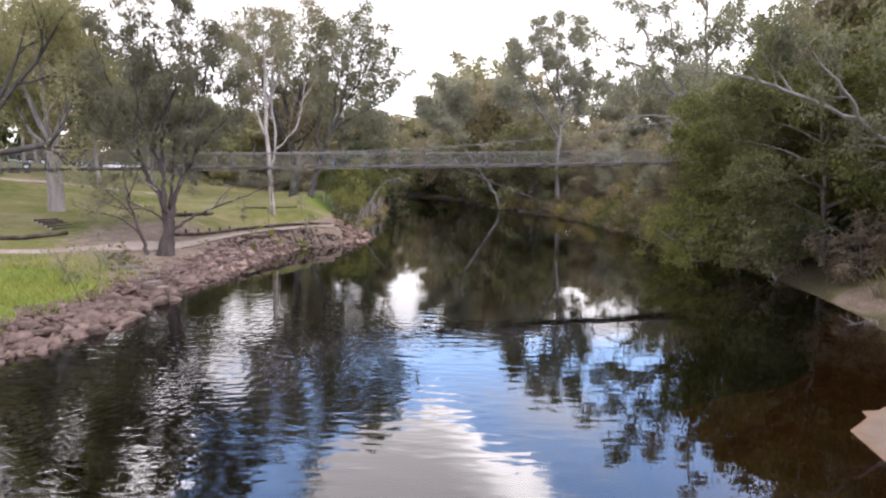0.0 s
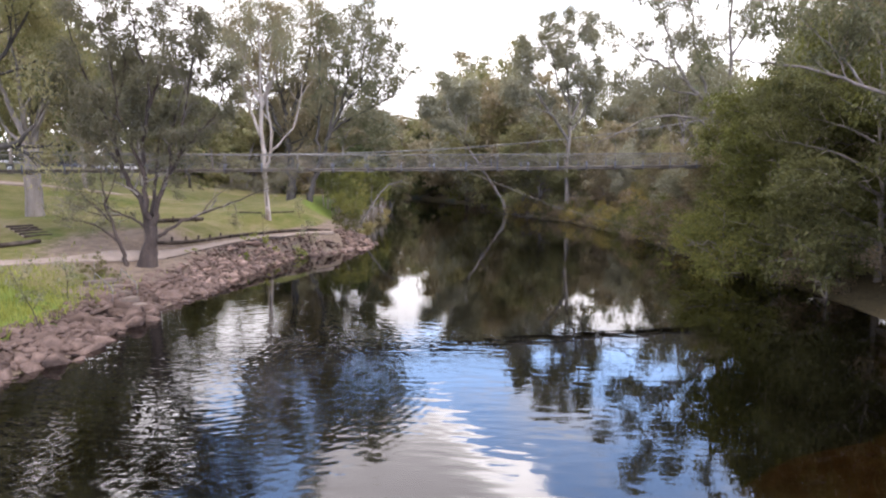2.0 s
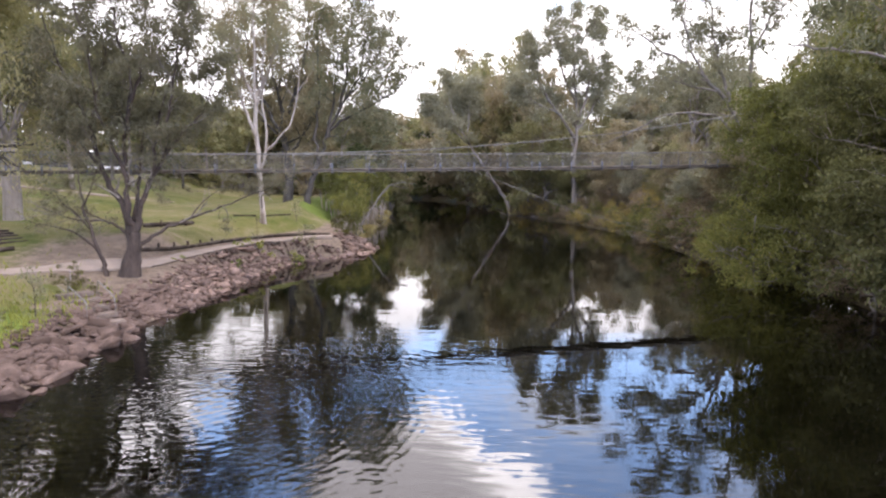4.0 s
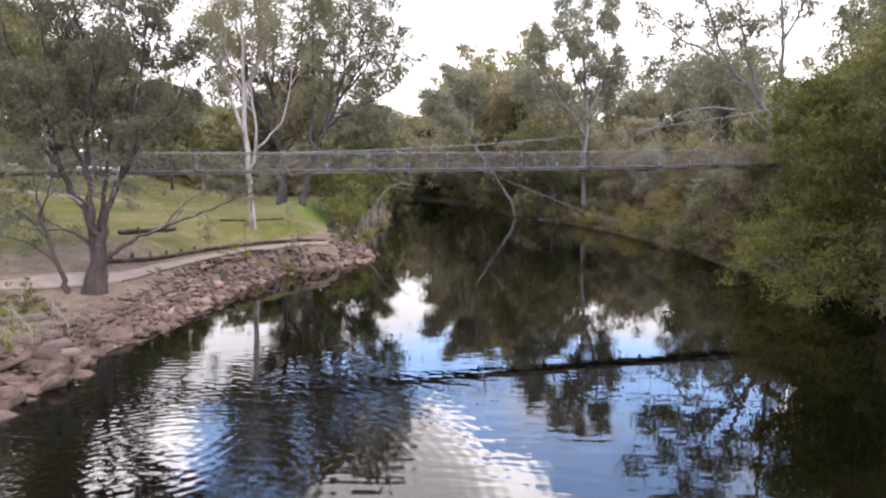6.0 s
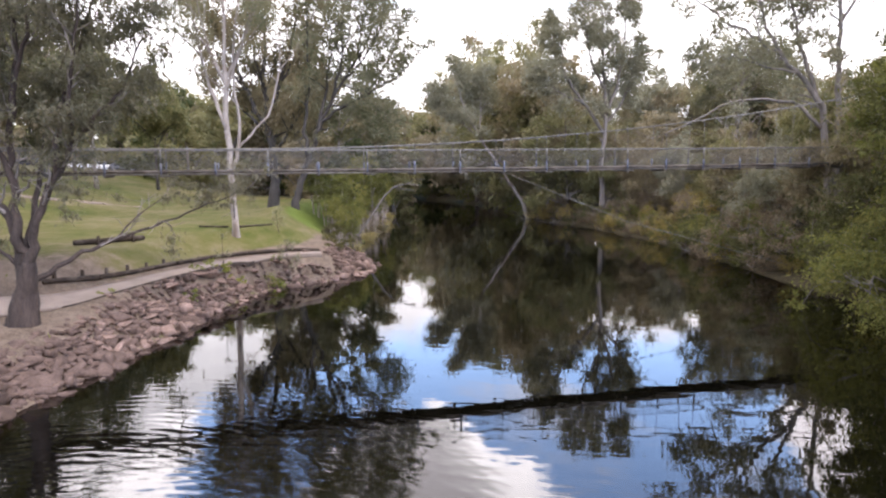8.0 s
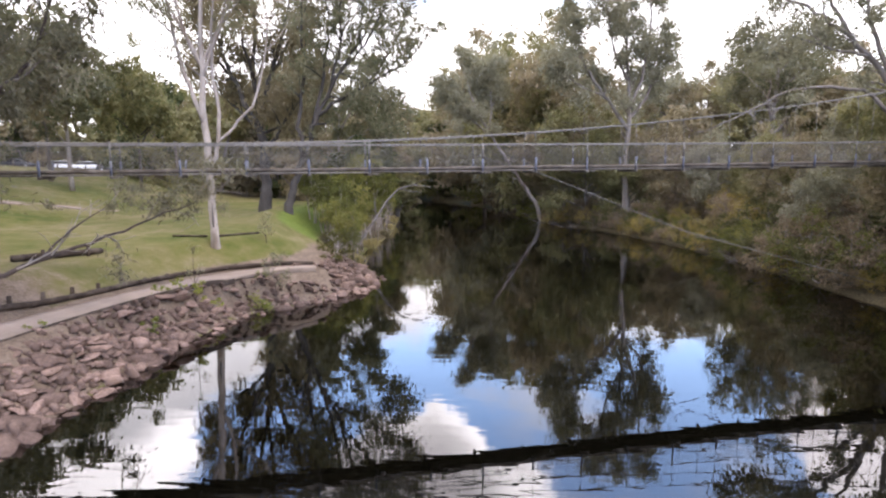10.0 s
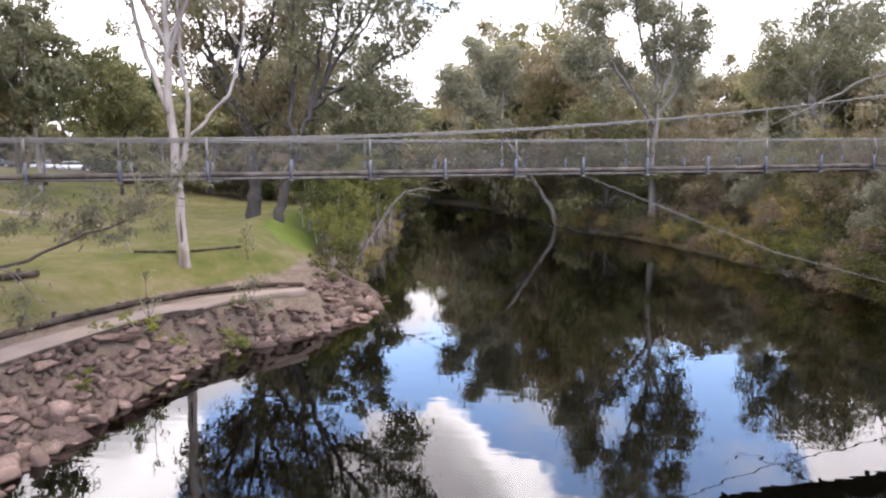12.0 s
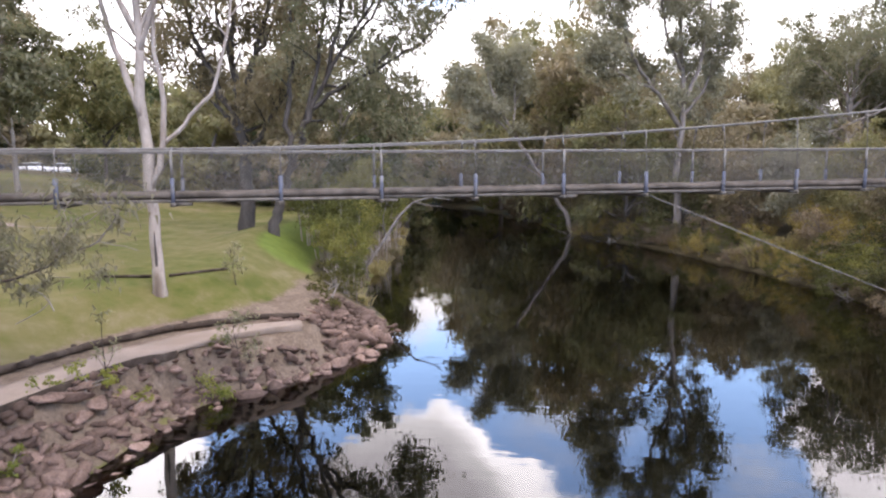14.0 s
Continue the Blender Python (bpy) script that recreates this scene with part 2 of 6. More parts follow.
def ground_material():
    """Lawn, mulch, river sand and mud on the one sheet; attributes say which lies where."""
    m, t, b = material("ground_cover")
    pos = world_pos(t)

    def attr(name):
        n = t.nodes.new("ShaderNodeAttribute")
        n.attribute_name = name
        return n.outputs["Fac"]

    n1 = noise_node(t, pos, 0.18, 5.0, 0.6)
    n2 = noise_node(t, pos, 1.3, 5.0, 0.6)
    n3 = noise_node(t, pos, 9.0, 6.0, 0.7)
    n4 = noise_node(t, pos, 45.0, 4.0, 0.7)
    f = math_node(t, "ADD", math_node(t, "MULTIPLY", n1, 0.5), math_node(t, "ADD", math_node(t, "MULTIPLY", n2, 0.3), math_node(t, "MULTIPLY", n4, 0.2)))
    lawn = ramp(t, f, [(0.37, (0.05, 0.066, 0.012)), (0.45, (0.085, 0.09, 0.022)), (0.53, (0.124, 0.11, 0.042)), (0.61, (0.165, 0.138, 0.074))])
    lush = ramp(t, math_node(t, "ADD", math_node(t, "MULTIPLY", n3, 0.6), math_node(t, "MULTIPLY", n2, 0.4)), [(0.32, (0.06, 0.09, 0.014)), (0.66, (0.14, 0.17, 0.034))])
    soil = ramp(t, math_node(t, "ADD", math_node(t, "MULTIPLY", n2, 0.45), math_node(t, "MULTIPLY", n3, 0.55)), [(0.34, (0.07, 0.05, 0.037)), (0.5, (0.15, 0.112, 0.083)), (0.68, (0.235, 0.18, 0.14))])
    litter = ramp(t, n3, [(0.35, (0.035, 0.028, 0.016)), (0.55, (0.075, 0.06, 0.032)), (0.7, (0.12, 0.095, 0.05))])
    sand = ramp(t, math_node(t, "ADD", math_node(t, "MULTIPLY", n2, 0.5), math_node(t, "MULTIPLY", n4, 0.5)), [(0.35, (0.125, 0.088, 0.064)), (0.65, (0.185, 0.14, 0.107))])
    wet_sand = ramp(t, n2, [(0.35, (0.13, 0.066, 0.03)), (0.65, (0.21, 0.108, 0.052))])
    zs = t.nodes.new("ShaderNodeSeparateXYZ")
    t.links.new(pos, zs.inputs[0])
    sand = mix(t, ramp(t, math_node(t, "ADD", math_node(t, "MULTIPLY", zs.outputs[2], 4.0), 0.5), [(0.4, (0, 0, 0)), (0.62, (1, 1, 1))]), wet_sand, sand)
    mud = ramp(t, n2, [(0.35, (0.022, 0.03, 0.027)), (0.65, (0.042, 0.052, 0.046))])

    def edge(name, wob=0.35):
        a = math_node(t, "ADD", attr(name), math_node(t, "MULTIPLY", math_node(t, "SUBTRACT", math_node(t, "ADD", math_node(t, "MULTIPLY", n2, 0.6), math_node(t, "MULTIPLY", n3, 0.4)), 0.5), wob * 2))
        return ramp(t, a, [(0.35, (0, 0, 0)), (0.65, (1, 1, 1))])

    c = mix(t, edge("lush"), lawn, lush)
    c = mix(t, edge("soil", 0.6), c, soil)
    c = mix(t, edge("litter", 0.6), c, litter)
    c = mix(t, edge("sand", 0.2), c, sand)
    c = mix(t, edge("mud", 0.2), c, mud)
    t.links.new(c, b.inputs["Base Color"])
    b.inputs["Roughness"].default_value = 0.95
    b.inputs["Specular IOR Level"].default_value = 0.15
    bump(t, b, math_node(t, "ADD", math_node(t, "MULTIPLY", n3, 0.6), math_node(t, "MULTIPLY", n4, 0.4)), 0.7, 0.06)
    return m


def water_material():
    """Dark tannin-stained river water: sky and trees mirrored off the surface, the bed showing where it is shallow."""
    m, t, b = material("river_water")
    t.nodes.remove(b)
    pos = world_pos(t)
    mp = t.nodes.new("ShaderNodeMapping")
    mp.inputs["Scale"].default_value = (0.55, 1.5, 1.0)
    t.links.new(pos, mp.inputs["Vector"])
    small = noise_node(t, mp.outputs[0], 1.8, 1.5, 0.4)
    broad = noise_node(t, mp.outputs[0], 0.5, 2.0, 0.5)
    # ring ripples spreading from two spots off the rock bank
    rings = None
    for (cx, cy), k in (((1.2, -26.0), 5.0), ((-2.1, -22.6), 4.2), ((-3.5, -31.0), 4.6)):
        off = t.nodes.new("ShaderNodeVectorMath")
        off.operation = "SUBTRACT"
        t.links.new(pos, off.inputs[0])
        off.inputs[1].default_value = (cx, cy, 0)
        dist = t.nodes.new("ShaderNodeVectorMath")
        dist.operation = "LENGTH"
        t.links.new(off.outputs[0], dist.inputs[0])
        d = dist.outputs["Value"]
        wob = math_node(t, "ADD", math_node(t, "MULTIPLY", d, k * 4.2), math_node(t, "MULTIPLY", broad, 7.0))
        fade = ramp(t, math_node(t, "DIVIDE", d, 12.0), [(0.02, (0.0, 0.0, 0.0)), (0.3, (1, 1, 1)), (1.0, (0, 0, 0))], "EASE")
        w = math_node(t, "MULTIPLY", math_node(t, "SINE", wob), fade)
        rings = w if rings is None else math_node(t, "ADD", rings, w)
    # breezier patch of water
    off = t.nodes.new("ShaderNodeVectorMath")
    off.operation = "SUBTRACT"
    t.links.new(pos, off.inputs[0])
    off.inputs[1].default_value = (-2.0, -30.0, 0)
    dist = t.nodes.new("ShaderNodeVectorMath")
    dist.operation = "LENGTH"
    t.links.new(off.outputs[0], dist.inputs[0])
    patch = ramp(t, math_node(t, "DIVIDE", dist.outputs["Value"], 40.0), [(0.15, (1, 1, 1)), (0.5, (0.0, 0.0, 0.0))], "EASE")
    h = math_node(t, "ADD", math_node(t, "MULTIPLY", small, math_node(t, "ADD", math_node(t, "MULTIPLY", patch, 1.05), 0.15)), math_node(t, "MULTIPLY", broad, 0.25))
    h = math_node(t, "ADD", h, math_node(t, "MULTIPLY", rings, 0.07))
    bp = t.nodes.new("ShaderNodeBump")
    bp.inputs["Strength"].default_value = 1.0
    bp.inputs["Distance"].default_value = 0.011
    t.links.new(h, bp.inputs["Height"])
    fr = t.nodes.new("ShaderNodeFresnel")
    fr.inputs["IOR"].default_value = 1.6
    t.links.new(bp.outputs[0], fr.inputs["Normal"])
    gl = t.nodes.new("ShaderNodeBsdfGlossy")
    gl.inputs["Roughness"].default_value = 0.004
    gl.inputs["Color"].default_value = (1, 1, 1, 1)
    t.links.new(bp.outputs[0], gl.inputs["Normal"])
    tr = t.nodes.new("ShaderNodeBsdfTransparent")
    tr.inputs[0].default_value = (0.3, 0.26, 0.2, 1)
    ms = t.nodes.new("ShaderNodeMixShader")
    t.links.new(fr.outputs[0], ms.inputs[0])
    t.links.new(tr.outputs[0], ms.inputs[1])
    t.links.new(gl.outputs[0], ms.inputs[2])
    t.links.new(ms.outputs[0], t.nodes["Material Output"].inputs[0])
    return m


GROUND = ground_material()
WATER = water_material()


# ---- mesh helpers ----
def mesh_of(name, verts, faces, mat, smooth=False):
    """A mesh from vertices (n, 3) and faces, an array (m, 3 or 4) or a list of such arrays."""
    me = bpy.data.meshes.new(name)
    verts = np.asarray(verts, np.float32)
    if isinstance(faces, np.ndarray):
        faces = [faces]
    faces = [np.asarray(f, np.int32) for f in faces if len(f)]
    loops = np.concatenate([f.ravel() for f in faces])
    totals = np.concatenate([np.full(len(f), f.shape[1], np.int32) for f in faces])
    starts = np.concatenate([[0], np.cumsum(totals)[:-1]]).astype(np.int32)
    me.vertices.add(len(verts))
    me.vertices.foreach_set("co", verts.ravel())
    me.loops.add(len(loops))
    me.loops.foreach_set("vertex_index", loops)
    me.polygons.add(len(totals))
    me.polygons.foreach_set("loop_start", starts)
    me.polygons.foreach_set("loop_total", totals)
    if smooth:
        me.polygons.foreach_set("use_smooth", np.ones(len(totals), bool))
    me.update(calc_edges=True)
    me.validate()
    if mat:
        me.materials.append(mat)
    return me


def part(name, me, parent, label="", m=None):
    ob = new(name, me)
    ob.parent = parent
    if m is not None:
        ob.matrix_basis = m
    if label:
        ob["label"] = label
    return ob


class Soup:
    """Gathers vertices and quads of several solids into one mesh."""

    def __init__(self):
        self.v, self.q, self.t, self.n = [], [], [], 0

    def add(self, v, q=None, t=None):
        v = np.asarray(v, float)
        self.v.append(v)
        if q is not None and len(q):
            self.q.append(np.asarray(q) + self.n)
        if t is not None and len(t):
            self.t.append(np.asarray(t) + self.n)
        self.n += len(v)

    def tube(self, pts, radii, sides=6, cap=True):
        pts = np.asarray(pts, float)
        k = len(pts)
        radii = np.full(k, radii) if np.isscalar(radii) else np.asarray(radii, float)
        tan = np.gradient(pts, axis=0)
        tan /= np.linalg.norm(tan, axis=1)[:, None] + 1e-9
        ref = np.array([0.0, 0, 1]) if abs(tan[:, 2]).mean() < 0.8 else np.array([1.0, 0, 0])
        a = np.cross(tan, ref)
        a /= np.linalg.norm(a, axis=1)[:, None] + 1e-9
        b = np.cross(tan, a)
        th = np.arange(sides) * 2 * np.pi / sides
        ring = a[:, None] * np.cos(th)[None, :, None] + b[:, None] * np.sin(th)[None, :, None]
        v = (pts[:, None] + ring * radii[:, None, None]).reshape(-1, 3)
        i = np.arange(k - 1)[:, None] * sides
        j = np.arange(sides)[None]
        jn = (j + 1) % sides
        q = np.stack([i + j, i + sides + j, i + sides + jn, i + jn], -1).reshape(-1, 4)
        t = []
        if cap:
            e = (k - 1) * sides
            t = [(e, e + x + 1, e + x) for x in range(1, sides - 1)] + [(0, x, x + 1) for x in range(1, sides - 1)]
        self.add(v, q, np.array(t) if t else None)

    def box(self, lo, hi, m=None):
        (x0, y0, z0), (x1, y1, z1) = lo, hi
        v = np.array([(x, y, z) for z in (z0, z1) for y in (y0, y1) for x in (x0, x1)], float)
        if m is not None:
            v = np.array([m @ Vector(p) for p in v])
        self.add(v, np.array([(0, 2, 3, 1), (4, 5, 7, 6), (0, 1, 5, 4), (2, 6, 7, 3), (0, 4, 6, 2), (1, 3, 7, 5)]))

    def mesh(self, name, mat, smooth=False):
        fs = []
        if self.q:
            fs.append(np.concatenate(self.q))
        if self.t:
            fs.append(np.concatenate(self.t))
        return mesh_of(name, np.concatenate(self.v), fs, mat, smooth)


def leaves(rng, centres, size, spread, per, droop=0.3, slim=0.32):
    """Pointed leaves scattered round the centres. Returns vertices and quads."""
    c = np.repeat(np.asarray(centres, float), per, axis=0)
    n = len(c)
    c = c + rng.normal(0, 1, (n, 3)) * spread * np.array([1, 1, 0.75])
    a = rng.normal(0, 1, (n, 3))
    a[:, 2] -= droop * 3
    a /= np.linalg.norm(a, axis=1)[:, None]
    b = np.cross(a, rng.normal(0, 1, (n, 3)) * 0.8 + np.array([0, 0, 0.9]))
    b /= np.linalg.norm(b, axis=1)[:, None] + 1e-9
    s = size * rng.uniform(0.6, 1.35, (n, 1))
    v = np.stack([c - a * s * 0.5 - b * s * slim * 0.5, c - a * s * 0.5 + b * s * slim * 0.5, c + a * s * 0.6], 1).reshape(-1, 3)
    return v, np.arange(n * 3).reshape(-1, 3)


def limb(rng, p, d, length, r0, r1, n=6, wander=0.18, lift=0.05):
    """A wandering tapered line: points and radii."""
    p, d = np.array(p, float), np.array(d, float)
    d /= np.linalg.norm(d)
    pts, step = [p.copy()], length / n
    for _ in range(n):
        d = d + rng.normal(0, wander, 3) + np.array([0, 0, lift])
        d /= np.linalg.norm(d)
        p = p + d * step
        pts.append(p.copy())
    return np.array(pts), np.linspace(r0, r1, n + 1)


def turned(rng, d, angle):
    """A direction that leans away from d by about angle (radians)."""
    d = np.asarray(d, float) / np.linalg.norm(d)
    s = rng.normal(0, 1, 3)
    s -= s.dot(d) * d
    s /= np.linalg.norm(s) + 1e-9
    return d * math.cos(angle) + s * math.sin(angle)


def branch_out(rng, soup, pts, rad, depth, tips, P):
    """Hangs side branches on a limb, down to twigs, and notes where leaves grow."""
    if depth == 0:
        k = len(pts)
        for i in range(max(1, k // 2), k):
            tips.append(pts[i])
        return
    total = np.linalg.norm(np.diff(pts, axis=0), axis=1).sum()
    kids = P["kids"][-depth]
    for c in range(kids):
        f = 1.0 if c == 0 else rng.uniform(P["bare"], 1.0)
        x = f * (len(pts) - 1)
        i = min(int(x), len(pts) - 2)
        at = pts[i] + (pts[i + 1] - pts[i]) * (x - i)
        r = rad[i] + (rad[i + 1] - rad[i]) * (x - i)
        d = turned(rng, pts[i + 1] - pts[i], rng.uniform(*P["angle"]))
        ln = total * rng.uniform(0.45, 0.8) * P["shrink"]
        sp, sr = limb(rng, at, d, ln, r * 0.72, r * 0.25, 4 if depth > 1 else 3, P["wander"], P["lift"])
        if depth > 1 or P["twigs"]:
            soup.tube(sp, np.maximum(sr, P["thin"]), 4 if depth > 1 else 3, cap=False)
        branch_out(rng, soup, sp, sr, depth - 1, tips, P)


HABIT = dict(kids=(4, 4, 4), bare=0.35, angle=(0.35, 0.9), shrink=0.85, wander=0.16, lift=0.06, thin=0.008, twigs=True)


def tree(name, seed, stems, bark, leaf, size, spread, per, label, category, habit=None, leaf_droop=0.35, slim=0.32, sides=8, group="", extra=None, twig_bark=None, leafy=None):
    """stems: (points, radii, order of branching) of the trunk and its main limbs, in the tree's own frame."""
    rng = np.random.default_rng(seed)
    P = dict(HABIT)
    P.update(habit or {})
    root = tagged(new(name), label, category, group)
    wood, tips = Soup(), []
    twigs = Soup() if twig_bark else wood
    for pts, radii, order in stems:
        pts, radii = np.asarray(pts, float), np.asarray(radii, float)
        if len(pts) < 12:
            t0, t1 = np.linspace(0, 1, len(pts)), np.linspace(0, 1, len(pts) * 2 - 1)
            kink = min(0.07, np.linalg.norm(pts[-1] - pts[0]) * 0.005)
            pts = np.column_stack([np.interp(t1, t0, pts[:, k]) for k in range(3)])
            radii = np.interp(t1, t0, radii)
            pts[2:-1] += rng.normal(0, kink, pts[2:-1].shape) * np.array([1, 1, 0.4])
        wood.tube(pts, radii, sides)
        if order:
            branch_out(rng, twigs, pts, radii, order, tips, P)
    part("trunk", wood.mesh("trunk", bark, True), root)
    if twig_bark:
        part("branchwork", twigs.mesh("branchwork", twig_bark, True), root, "fine bare grey twigs")
    if leafy:
        tips = [p for p in tips if rng.random() < leafy(p)]
    if tips and per:
        v, q = leaves(rng, tips, size, spread, per, leaf_droop, slim)
        if extra is not None:
            v2, q2 = leaves(rng, extra[0], extra[1], extra[2], extra[3], leaf_droop, slim)
            q = np.concatenate([q, q2 + len(v)])
            v = np.concatenate([v, v2])
        part("crown", mesh_of("crown", v, q, leaf), root)
    return root


def ball_of(level):
    bm = bmesh.new()
    bmesh.ops.create_icosphere(bm, subdivisions=level, radius=1.0)
    v = np.array([x.co for x in bm.verts])
    f = np.array([[x.index for x in q.verts] for q in bm.faces])
    bm.free()
    return v, f


def clump_crown(rng, lumps, size, count, slim=0.5, shell=0.72, inner=0, fuzz=0.0):
    """Leaves on and in lumps (x, y, z, rx, ry, rz), count leaves for each square metre of skin; inner: a dense uneven heart in each lump."""
    vs, qs, n = [], [], 0
    if inner:
        bv, bf = ball_of(inner)
    for x, y, z, rx, ry, rz in lumps:
        if inner:
            u = bv * (0.74 + 0.22 * rng.normal(0, 0.6, (len(bv), 1))) * np.array([rx, ry, rz]) + np.array([x, y, z - rz * 0.08])
            vs.append(u)
            qs.append(bf + n)
            n += len(u)
        k = int(count * 4 * math.pi * ((rx * ry + ry * rz + rx * rz) / 3))
        d = rng.normal(0, 1, (k, 3))
        d /= np.linalg.norm(d, axis=1)[:, None]
        rr = rng.uniform(shell, 1.1, (k, 1)) * (1 + 0.16 * np.sin(d[:, :1] * 7 + x) * np.cos(d[:, 1:2] * 6 + y * 2) + 0.10 * np.sin(d[:, 2:3] * 11 + z))
        if fuzz:
            rr = rr * (1 + rng.normal(0, fuzz, (k, 1)))
        c = np.array([x, y, z]) + d * rr * np.array([rx, ry, rz])
        face = d + rng.normal(0, 0.42, (k, 3)) + np.array([0, 0, 0.35])
        a = np.cross(face, rng.normal(0, 1, (k, 3)))
        a /= np.linalg.norm(a, axis=1)[:, None] + 1e-9
        b = np.cross(face, a)
        b /= np.linalg.norm(b, axis=1)[:, None] + 1e-9
        s = size * rng.uniform(0.6, 1.4, (k, 1))
        v = np.stack([c - a * s * 0.5 - b * s * slim * 0.5, c - a * s * 0.5 + b * s * slim * 0.5, c + a * s * 0.6], 1).reshape(-1, 3)
        vs.append(v)
        qs.append(np.arange(k * 3).reshape(-1, 3) + n)
        n += k * 3
    return np.concatenate(vs), np.concatenate(qs)


# ---- the river's shores, in plan ----
SHORE_L = [(-30, -400), (-12, -120), (-8, -60), (-6.6, -40), (-5.9, -29), (-5.5, -26.7), (-5.1, -24.5), (-5.6, -21.7), (-6.4, -17), (-6.5, -10.6),
           (-6.9, -5), (-6.8, -1), (-6.5, 2.3), (-5.3, 3.9), (-3.5, 6.2), (-2.6, 10), (-2.5, 12.6), (-3.4, 15), (-5.4, 19), (-6.6, 26), (-7, 38), (-10, 60), (-17, 85), (-28, 103), (-70, 120), (-220, 145), (-900, 200)]
SHORE_R = [(-10, -400), (10, -120), (15.5, -80), (17, -60), (18.2, -46), (18.8, -38), (19, -35), (19.3, -32.6), (20.4, -31.2), (23, -29.5), (25, -26), (26, -20), (26.3, -13),
           (25.6, -6), (24.2, 1), (23, 8), (22.6, 14), (21.6, 22), (20.2, 29), (17.8, 37), (15, 45), (9, 56), (4, 80), (-5, 102), (-16, 117), (-34, 130), (-70, 143), (-220, 168), (-900, 225)]


PATH_LINE = [(-4.7, 7.0), (-6.2, 5.9), (-7.6, 4.3), (-8.7, 2.2), (-9.4, -0.6), (-9.9, -4), (-10.8, -8.5), (-12.8, -12.6), (-16.0, -15.4), (-21, -17.6), (-30, -20)]


def to_line(x, y, line, side):
    """Signed distance to a polyline; positive on the side named (+1: left of it)."""
    best = np.full(x.shape, 1e9)
    sign = np.ones(x.shape)
    for (x0, y0), (x1, y1) in zip(line[:-1], line[1:]):
        dx, dy = x1 - x0, y1 - y0
        f = np.clip(((x - x0) * dx + (y - y0) * dy) / (dx * dx + dy * dy), 0, 1)
        ex, ey = x - x0 - f * dx, y - y0 - f * dy
        d = np.hypot(ex, ey)
        cr = dx * (y - y0) - dy * (x - x0)
        m = d < best - 1e-9
        best = np.where(m, d, best)
        sign = np.where(m, np.sign(cr) * side, sign)
    return best * sign


def smooth01(x, a, b):
    f = np.clip((x - a) / (b - a), 0, 1)
    return f * f * (3 - 2 * f)


def fields(x, y):
    dl = to_line(x, y, SHORE_L, 1)
    dr = to_line(x, y, SHORE_R, -1)
    return dl, dr


def heights(x, y):
    x, y = np.asarray(x, float), np.asarray(y, float)
    dl, dr = fields(x, y)
    zl = np.interp(dl, [0, 0.5, 2.3, 2.7, 4.3, 5.0, 6.2, 10, 20, 35, 66, 150, 900], [0.0, 0.4, 1.4, 1.55, 1.74, 2.1, 2.75, 3.05, 3.35, 6.3, 8.8, 10, 16])
    zl = zl + 0.2 * smooth01(y, 2, 8) * smooth01(dl, 2.5, 5.0) * smooth01(dl, 16, 7) + 1.15 * smooth01(y, 11, 19) * smooth01(dl, 1.5, 5.0) * smooth01(dl, 10, 5)
    k = 0.62 + 0.38 * smooth01(y, -16, -3)
    zl = zl * (k + (1 - k) * smooth01(dl, 6, 30))
    # the footpath runs level along the slope
    w = smooth01(np.abs(to_line(x, y, PATH_LINE, 1)), 1.5, 0.8) * smooth01(dl, 0.3, 1.5)
    zl = np.maximum(zl, zl * (1 - w) + 1.62 * k * w)
    zr = np.interp(dr, [0, 1, 4, 10, 30, 100, 900], [0.0, 0.45, 1.5, 2.5, 4.5, 7.5, 16])
    ks = smooth01(y, -27, -19)
    zr = zr * ks + (1 - ks) * np.interp(dr, [0, 3, 12, 40, 900], [0.0, 0.22, 0.9, 3.0, 16])
    wet = np.maximum(dl, dr)
    deep = -np.minimum(2.6, 0.5 * -wet)
    shoal = np.exp(-((y + 31) / 8.0) ** 2) * smooth01(dr, -11, -1.0)
    bed = deep * (1 - shoal) + shoal * np.maximum(-0.06 + 0.075 * dr, -0.9)
    return np.where(dl > 0, zl, np.where(dr > 0, zr, bed)), dl, dr


def ground_z(x, y):
    return float(heights(np.array([x]), np.array([y]))[0][0])


